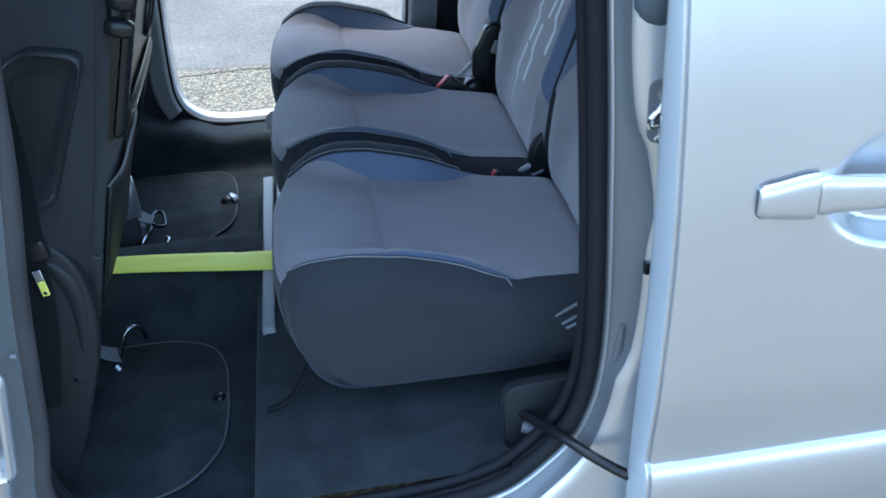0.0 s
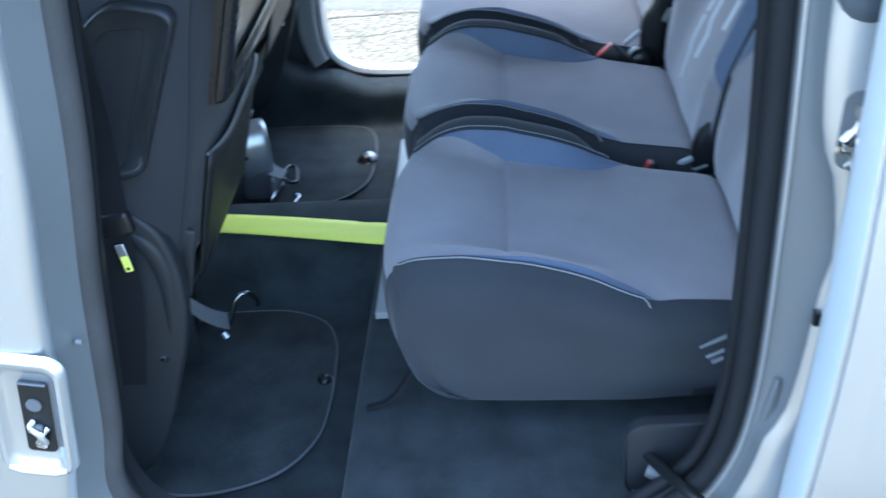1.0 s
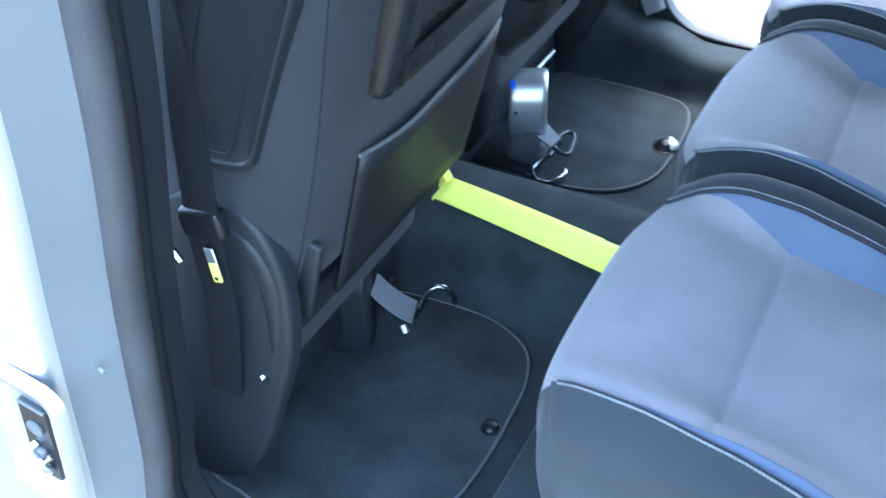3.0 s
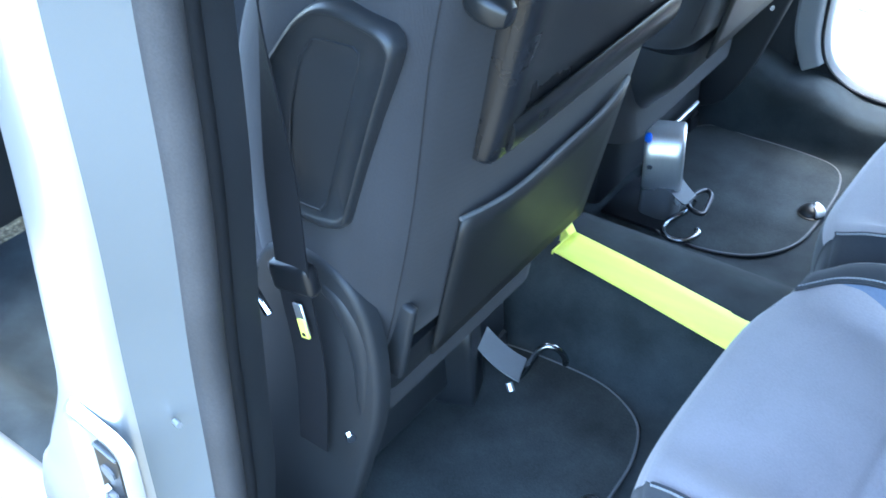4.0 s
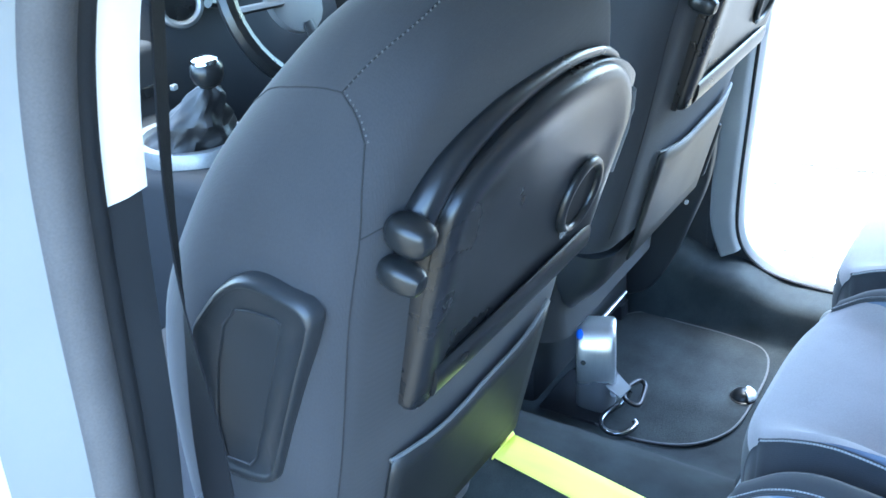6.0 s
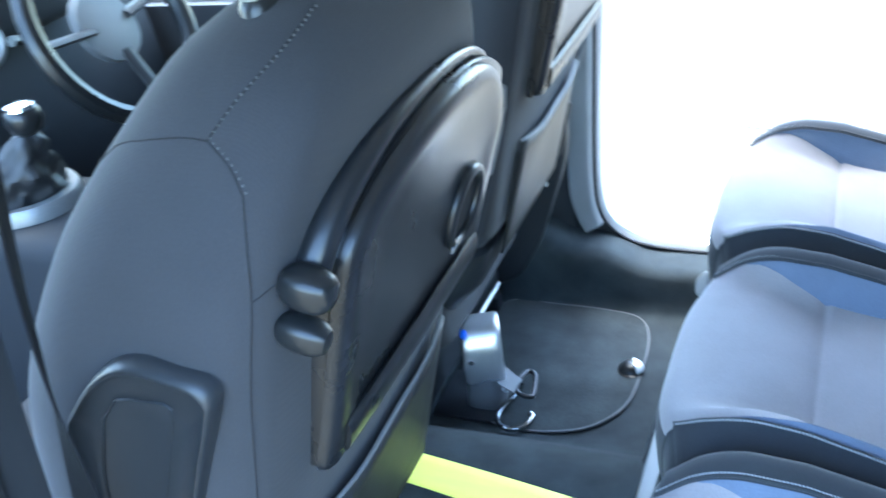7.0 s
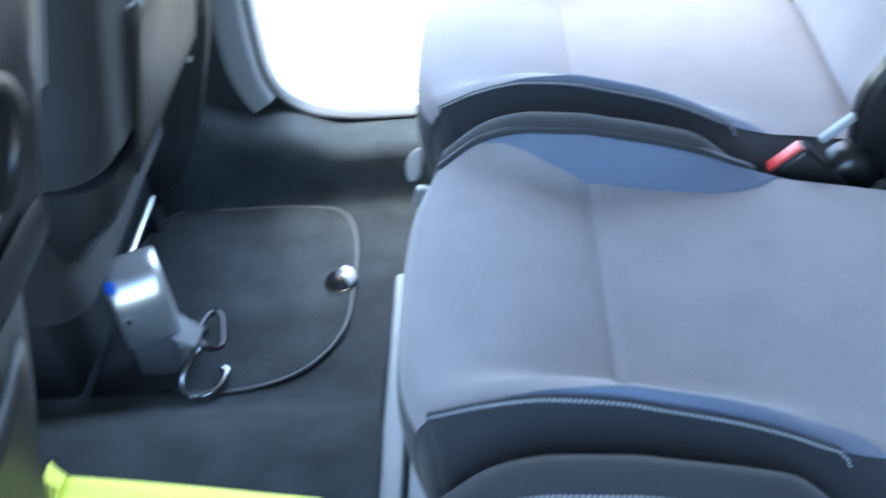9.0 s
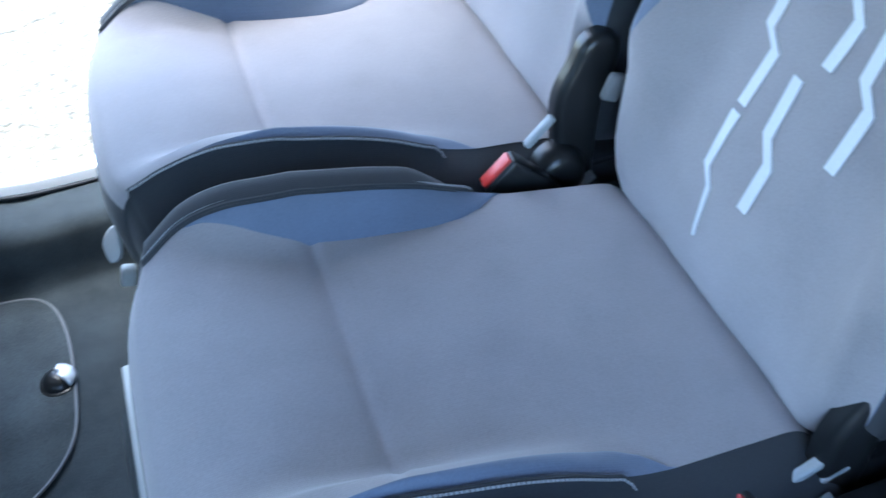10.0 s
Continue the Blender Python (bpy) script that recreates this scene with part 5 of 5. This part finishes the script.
    for i in range(15):
        u = i / 14
        row = []
        for j in range(9):
            v = j / 8
            y = 0.232 + 0.328 * u
            h = -0.225 * v - 0.008 * math.sin(math.pi * u) * (1 - v) + 0.010 * (u - 0.5) * (v < 0.99)
            lift = 0.012 + 0.014 * math.sin(math.pi * u) * (1 - v) ** 1.3 + 0.003 * math.sin(u * 9) * (1 - v)
            row.append(mp @ Vector((y, h, lift)))
        rows.append(row)
    pocket = part("map_pocket", grid_mesh("map_pocket", rows), POCKET, fs, "black map pocket")
    pocket.modifiers.new("thick", "SOLIDIFY").thickness = 0.004
    part("pocket_edge", tube([r[0] for r in rows], 0.0026, 8), TRIM, pocket, "grey bound edge")
    # lower back cover, recliner covers, cushion and base
    part("lower_cover", loft([rr_ring(-0.80, REARX(0.95) - 0.285 * (0.95 - z) * 0.9 - 0.07 * sstep(0.72, 0.57, z), 0.225 - 0.04 * sstep(0.72, 0.57, z), z, 0.04, 0.04) for z in (0.57, 0.60, 0.63, 0.66, 0.69, 0.72, 0.76)]), PLASTIC, fs, "black plastic lower cover")
    part("cushion", loft([rr_ring(-1.20 - 0.02 * s, -0.66, 0.25 - 0.02 * (1 - s), z, 0.05, 0.08) for z, s in ((0.56, 0), (0.59, 0.6), (0.66, 1), (0.71, 0.9), (0.735, 0.3))]), FRONTCLOTH, fs, "black cloth front seat cushion")
    for sgn in (-1, 1):
        y0 = FY + sgn * 0.247
        back_off = 0.0 if sgn == outer else -0.16
        cover = [(-0.80, 0.42), (-0.70, 0.41), (-0.635, 0.50), (-0.592, 0.61), (-0.556, 0.72), (-0.548, 0.82), (-0.565, 0.885), (-0.60, 0.915), (-0.645, 0.922), (-0.69, 0.90), (-0.73, 0.84), (-0.80, 0.72)]
        cv = [(p.x, p.y) for p in catmull([(a + back_off, b, 0) for a, b in cover], 3, closed=True)]
        o = part("recliner_cover", plate(cv, 0.022, basis((0, y0 + 0.011, 0), (1, 0, 0), (0, 0, 1)), 0.008, 3), PLASTIC, fs, "black plastic recliner cover")
        if sgn != outer:
            continue
        part("recliner_arc", tube(catmull([(-0.583, y0 - 0.009, 0.70), (-0.570, y0 - 0.010, 0.80), (-0.586, y0 - 0.010, 0.862), (-0.63, y0 - 0.009, 0.892)], 6), [0.004 + 0.009 * math.sin(math.pi * k / 18) for k in range(19)], 10, flat=0.45, up=(0, 1, 0)), PLASTIC, o)
        part("rear_rib", box(-0.016, -0.006, -0.06, 0.012, 0.006, 0.06, 0.005, 3, pose(-0.552, FY + sgn * 0.21, 0.80, 0, 15, 0)), PLASTIC, fs)
        part("screw", tube([(-0.604, y0 - 0.012, 0.662), (-0.598, y0 - 0.016, 0.662)], 0.006, 8), CHROME, o)
        part("slide_rail", box(-1.2, FY + sgn * 0.2 - 0.02, 0.357, -0.84, FY + sgn * 0.2 + 0.02, 0.40, 0.004), PLASTIC, fs)
    part("slide_rail", box(-1.2, FY + 0.18, 0.357, -0.72, FY + 0.22, 0.40, 0.004), PLASTIC, fs)
    part("seat_frame", box(-1.18, FY - 0.22, 0.40, -0.72, FY + 0.22, 0.57, 0.015), PLASTIC, fs)
    return fs


front = build_front_seat(-1)
driver = build_front_seat(1)
driver.matrix_basis = pose(-0.053, 0.818, 0)
tagged(front, "black cloth passenger seat with a folding tray and map pocket", "seat")
tagged(driver, "black cloth driver's seat with a folding tray and map pocket", "seat")

# ---------------- belt of the near front seat ----------------
belt = thing("seat_belt", "black seat belt hanging beside the front seat", "seat belt")
rows = []
for x, y, z, tw in ((-0.43, 0.035, 1.62, 127), (-0.512, 0.078, 1.475, 127), (-0.540, 0.082, 1.38, 128), (-0.562, 0.084, 1.285, 132), (-0.575, 0.086, 1.20, 140), (-0.588, 0.087, 1.06, 172), (-0.598, 0.088, 0.955, 178), (-0.606, 0.092, 0.90, 180), (-0.622, 0.105, 0.78, 180), (-0.66, 0.118, 0.62, 180)):
    d = Vector((math.cos(radians(tw)), math.sin(radians(tw)), 0)) * 0.0225
    n = Vector((-math.sin(radians(tw)), math.cos(radians(tw)), 0)) * 0.0008
    c = Vector((x, y, z))
    rows.append([c - d - n, c + d - n, c + d + n, c - d + n])
fine = [[None] * 4 for _ in range((len(rows) - 1) * 5 + 1)]
for k in range(4):
    for i, p in enumerate(catmull([r[k] for r in rows], 5)):
        fine[i][k] = p
part("webbing", loft(fine), BELT, belt, angle=0.5)
tongue = part("tongue", box(-0.027, -0.009, -0.019, 0.027, 0.009, 0.017, 0.007, 3, pose(-0.603, 0.092, 0.925, 0, -8, 5)), TRAY, belt, "black belt tongue")
part("tongue_plate", box(-0.006, -0.0015, -0.040, 0.006, 0.0015, 0.0, 0.001, 1, pose(-0.600, 0.086, 0.895, 0, -6, 5)), STEEL, tongue, "steel tongue plate")
part("tab", box(-0.0055, -0.0022, -0.042, 0.0055, 0.0022, -0.016, 0.0015, 1, pose(-0.5995, 0.0855, 0.893, 0, -6, 5)), HIVIS, tongue, "fluorescent yellow tab")
part("tab_hole", tube([pose(-0.5995, 0.0855, 0.893, 0, -6, 5) @ Vector((0, y, -0.036)) for y in (-0.0026, 0.0026)], 0.0026, 10), RUBBER, tongue, "dark hole in the tab")
part("belt_guide", tube([(-0.645, 0.078, 0.925), (-0.648, 0.075, 0.90), (-0.632, 0.074, 0.875)], 0.005, 8), CHROME, tongue, "bright metal edge")

far_belt = thing("seat_belt", "black rear seat belt hanging on the far pillar", "seat belt")
rows = []
for i in range(13):
    t = i / 12
    c = Vector((0.20 + 0.03 * t, 1.505 - 0.01 * math.sin(math.pi * t), 1.62 - 0.95 * t))
    d = Vector((0.0225, -0.006, 0))
    n = Vector((0.0002, 0.0008, 0))
    rows.append([c - d - n, c + d - n, c + d + n, c - d + n])
part("webbing", loft(rows), BELT, far_belt, angle=0.5)
part("guide_loop", box(-0.032, -0.008, -0.014, 0.032, 0.014, 0.014, 0.005, 2, pose(0.203, 1.508, 1.56, 0, 0, -15)), SMOOTH, far_belt, "black belt guide")
part("tongue", box(-0.028, -0.008, -0.02, 0.028, 0.008, 0.02, 0.006, 2, pose(0.216, 1.500, 1.08, 0, 0, -15)), SMOOTH, far_belt, "black belt tongue")

# ---------------- loose things on the floor ----------------
PALESATIN = mat("pale_satin", (0.62, 0.64, 0.66), rough=0.3, metal=0.3, vary=0.05)


def floor_mat(name, pts, clips, label):
    m = thing(name, label, "floor mat", "footwell mats")
    out = [(p.x, p.y) for p in catmull([(a, b, 0) for a, b in pts], 8, closed=True)]
    part("carpet", plate(out, 0.006, Matrix.Translation((0, 0, 0.3585)), 0.002, 2), MAT, m, "short black pile")
    part("bound_edge", tube([(a, b, 0.3630) for a, b in out], 0.0026, 6, closed=True), BINDING, m, "stitched grey binding")
    for x, y in clips:
        k = 1.0 if y > 1 else 0.6
        r0 = 0.0235 * k
        part("fixing", loft([[(x + r0 * c * math.cos(a), y + r0 * c * math.sin(a), 0.3640 + 0.016 * k * h) for a in [2 * math.pi * j / 28 for j in range(28)]] for c, h in ((1.12, 0.0), (1.12, 0.12), (1.0, 0.16), (0.92, 0.45), (0.75, 0.72), (0.5, 0.90), (0.2, 0.99), (0.04, 1.0))]), SMOOTH, m, "glossy black round fixing")
        if y > 1:
            # bright wedge over part of the dome, on the far fixing only
            wedge = [[(x + r0 * c * math.cos(a), y + r0 * c * math.sin(a), 0.3640 + 0.016 * h + 0.0016) for a in [radians(-50 + 130 * j / 12) for j in range(13)]] for c, h in ((1.0, 0.16), (0.92, 0.45), (0.75, 0.72), (0.5, 0.90), (0.2, 0.99))]
            o = part("bright_wedge", grid_mesh("bright_wedge", wedge), PALESATIN, m, "bright wedge on the dome of the fixing")
            o.modifiers.new("thick", "SOLIDIFY").thickness = 0.003
    return m


floor_mat("floor_mat", [(-0.80, 0.18), (-0.70, 0.138), (-0.60, 0.130), (-0.493, 0.170), (-0.434, 0.250), (-0.421, 0.345), (-0.424, 0.44), (-0.431, 0.51), (-0.460, 0.575), (-0.525, 0.612), (-0.60, 0.62), (-0.72, 0.61), (-0.82, 0.58), (-0.85, 0.40)],
          [(-0.440, 0.405)], "black carpet mat in the near footwell")
floor_mat("floor_mat", [(-0.755, 1.10), (-0.70, 1.052), (-0.653, 1.028), (-0.572, 1.025), (-0.489, 1.054), (-0.436, 1.123), (-0.425, 1.218), (-0.431, 1.340), (-0.462, 1.412), (-0.535, 1.432), (-0.65, 1.436), (-0.76, 1.43), (-0.80, 1.30)],
          [(-0.446, 1.238)], "black carpet mat in the far footwell")

# fluorescent strap laid over the tunnel
strap = thing("strap", "fluorescent yellow-green webbing strap lying over the tunnel", "strap")
rows = []
for i in range(25):
    t = i / 24
    x = -0.705 + 0.396 * t
    yc, hw = 0.757 - 0.060 * t, 0.033 + 0.004 * t
    z = 0.4975 + 0.0015 * math.sin(t * 5) - 0.003 * t
    rows.append([(x, yc - hw, z - 0.002 * t), (x, yc - hw * 0.5, z - 0.001 * t), (x, yc, z), (x, yc + hw * 0.5, z), (x, yc + hw, z)])
o = part("webbing", grid_mesh("webbing", rows), HIVIS, strap)
o.modifiers.new("thick", "SOLIDIFY").thickness = 0.003
rows = []
for i in range(8):
    t = i / 7
    rows.append([(-0.705 - 0.010 * math.sin(t * 1.5), 0.757 + s * 0.033, 0.4975 - 0.045 * t * (s < 0) + 0.026 * t * (s >= 0)) for s in (-1, -0.4, 0.4, 1)])
o = part("end_tab", grid_mesh("end_tab", rows), HIVIS, strap)
o.modifiers.new("thick", "SOLIDIFY").thickness = 0.003


def drum(c, a, half, z0, z1, front, back, curl):
    """A housing whose top rolls over into its front face: a rounded profile drawn out along the axis a."""
    a = Vector(a).normalized()
    b = Vector((-a.y, a.x, 0))
    prof = [(-front * 0.86, z0), (-front, z0 + 0.012)]
    prof += [(-front + curl - curl * math.cos(radians(q)), z1 - curl * 1.1 + curl * 1.1 * math.sin(radians(q))) for q in range(0, 91, 9)]
    prof += [(back - 0.012, z1), (back - 0.003, z1 - 0.004), (back, z1 - 0.014), (back, z0)]
    rings = []
    mid = (z0 + z1) / 2
    for u in (-1.0, -0.985, -0.94, -0.86, -0.6, 0.0, 0.6, 0.86, 0.94, 0.985, 1.0):
        k = 1 - 0.16 * max(0, (abs(u) - 0.86) / 0.14) ** 2.2
        rings.append([Vector((c[0], c[1], 0)) + a * (half * u) + b * (p * k) + Vector((0, 0, mid + (z - mid) * (0.5 + 0.5 * k))) for p, z in prof])
    return loft(rings)


ret = thing("tie_down", "brushed metal strap retractor with a hook on the floor", "tie-down retractor", "wheelchair tie-downs")
part("housing", drum((-0.692, 1.090), (0.92, 0.39, 0), 0.037, 0.432, 0.553, 0.035, 0.036, 0.046), STEEL, ret, "brushed steel housing", angle=0.9)
part("lower_body", loft([[Vector((-0.696 + 0.006 * t, 1.092 - 0.004 * t, 0.360 + 0.080 * t)) + Vector((0.036 * k * math.copysign(abs(math.cos(q)) ** 0.55, math.cos(q)), 0.032 * k * math.copysign(abs(math.sin(q)) ** 0.55, math.sin(q)), 0)) for q in [2 * math.pi * j / 28 for j in range(28)]] for t, k in ((0, 0.92), (0.06, 1.0), (0.5, 1.0), (1, 0.98))]), TRIM, ret, "dull grey lower body")
part("label_tag", loft([[Vector((-0.7115, 1.0585, 0.5415)) + basis((0, 0, 0), (0.92, 0.39, 0), (-0.30, 0.72, 0.62)).to_3x3() @ Vector((0.0070 * r * math.cos(q), 0.010 * r * math.sin(q), h)) for q in [2 * math.pi * j / 16 for j in range(16)]] for h, r in ((-0.006, 1.0), (0.002, 1.0), (0.003, 0.8))]), BLUETAG, ret, "small blue label")
part("rivet", tube([(-0.704, 1.060, 0.486), (-0.700, 1.0475, 0.486)], 0.0055, 12), CHROME, ret, "bright rivet")
part("base_plate", box(-0.79, 1.03, 0.356, -0.66, 1.17, 0.366, 0.003), PLASTIC, ret)
wb = []
for i in range(9):
    t = i / 8
    dz = Vector((0, 0, -0.006 * math.sin(math.pi * t)))
    p = Vector((-0.687, 1.122, 0.462)).lerp(Vector((-0.621, 1.094, 0.424)), t) + dz
    q = Vector((-0.684, 1.068, 0.455)).lerp(Vector((-0.626, 1.055, 0.424)), t) + dz
    wb.append([q, p, p - Vector((0, 0, 0.003)), q - Vector((0, 0, 0.003))])
part("webbing", loft(wb), WEBBING, ret, "grey webbing")
part("hook", tube(catmull([(-0.628, 1.104, 0.405), (-0.633, 1.098, 0.392), (-0.641, 1.088, 0.380), (-0.651, 1.072, 0.376), (-0.657, 1.045, 0.375), (-0.652, 1.025, 0.375), (-0.639, 1.011, 0.375), (-0.620, 1.007, 0.375), (-0.598, 1.020, 0.375), (-0.590, 1.046, 0.377), (-0.597, 1.054, 0.379)], 5), 0.0056, 10), DARKSTEEL, ret, "bright steel hook")
part("hook_keeper", tube(catmull([(-0.630, 1.090, 0.418), (-0.622, 1.132, 0.414), (-0.607, 1.130, 0.410), (-0.600, 1.105, 0.405), (-0.598, 1.075, 0.402), (-0.622, 1.070, 0.410)], 5, closed=True), 0.0048, 8, closed=True), SMOOTH, ret, "black keeper loop")
part("pin", tube([(-0.672, 1.090, 0.412), (-0.648, 1.077, 0.408)], 0.0065, 8), PALESATIN, ret, "white pin")

near_ret = thing("tie_down", "dark strap retractor with a steel hook under the front seat", "tie-down retractor", "wheelchair tie-downs")
part("housing", drum((-0.725, 0.474), (0.92, 0.39, 0), 0.034, 0.366, 0.540, 0.033, 0.034, 0.042), PLASTIC, near_ret, "black housing", angle=0.9)
wb = []
for i in range(9):
    t = i / 8
    c = Vector((-0.705, 0.515, 0.462)).lerp(Vector((-0.648, 0.540, 0.402)), t) + Vector((0, 0, -0.008 * math.sin(math.pi * t)))
    wb.append([c + Vector((0.010, -0.024, 0.002)), c + Vector((-0.006, 0.024, 0.004)), c + Vector((-0.006, 0.024, 0.001)), c + Vector((0.010, -0.024, -0.001))])
part("webbing", loft(wb), WEBBING, near_ret, "grey webbing")
part("hook", tube(catmull([(-0.657, 0.545, 0.378), (-0.648, 0.550, 0.392), (-0.638, 0.557, 0.418), (-0.630, 0.564, 0.438), (-0.617, 0.572, 0.446), (-0.603, 0.580, 0.438), (-0.596, 0.587, 0.418), (-0.597, 0.589, 0.404)], 5), 0.0052, 10), DARKSTEEL, near_ret, "bright steel hook")
part("pin", tube([(-0.650, 0.508, 0.400), (-0.643, 0.504, 0.390)], 0.006, 8), STEEL, near_ret)

# strap loop under the near rear seat
loop = thing("pull_strap", "black pull strap under the near rear seat", "strap")
part("loop", tube(catmull([(-0.325, 0.205, 0.480), (-0.300, 0.20, 0.492), (-0.275, 0.205, 0.51), (-0.24, 0.22, 0.56)], 5), 0.0075, 8, flat=0.6), BELT, loop)

part("rail_edge", tube([(-0.704, 0.552, 0.452), (-0.707, 0.370, 0.448)], 0.004, 6), STEEL, driver, "bright rail edge")
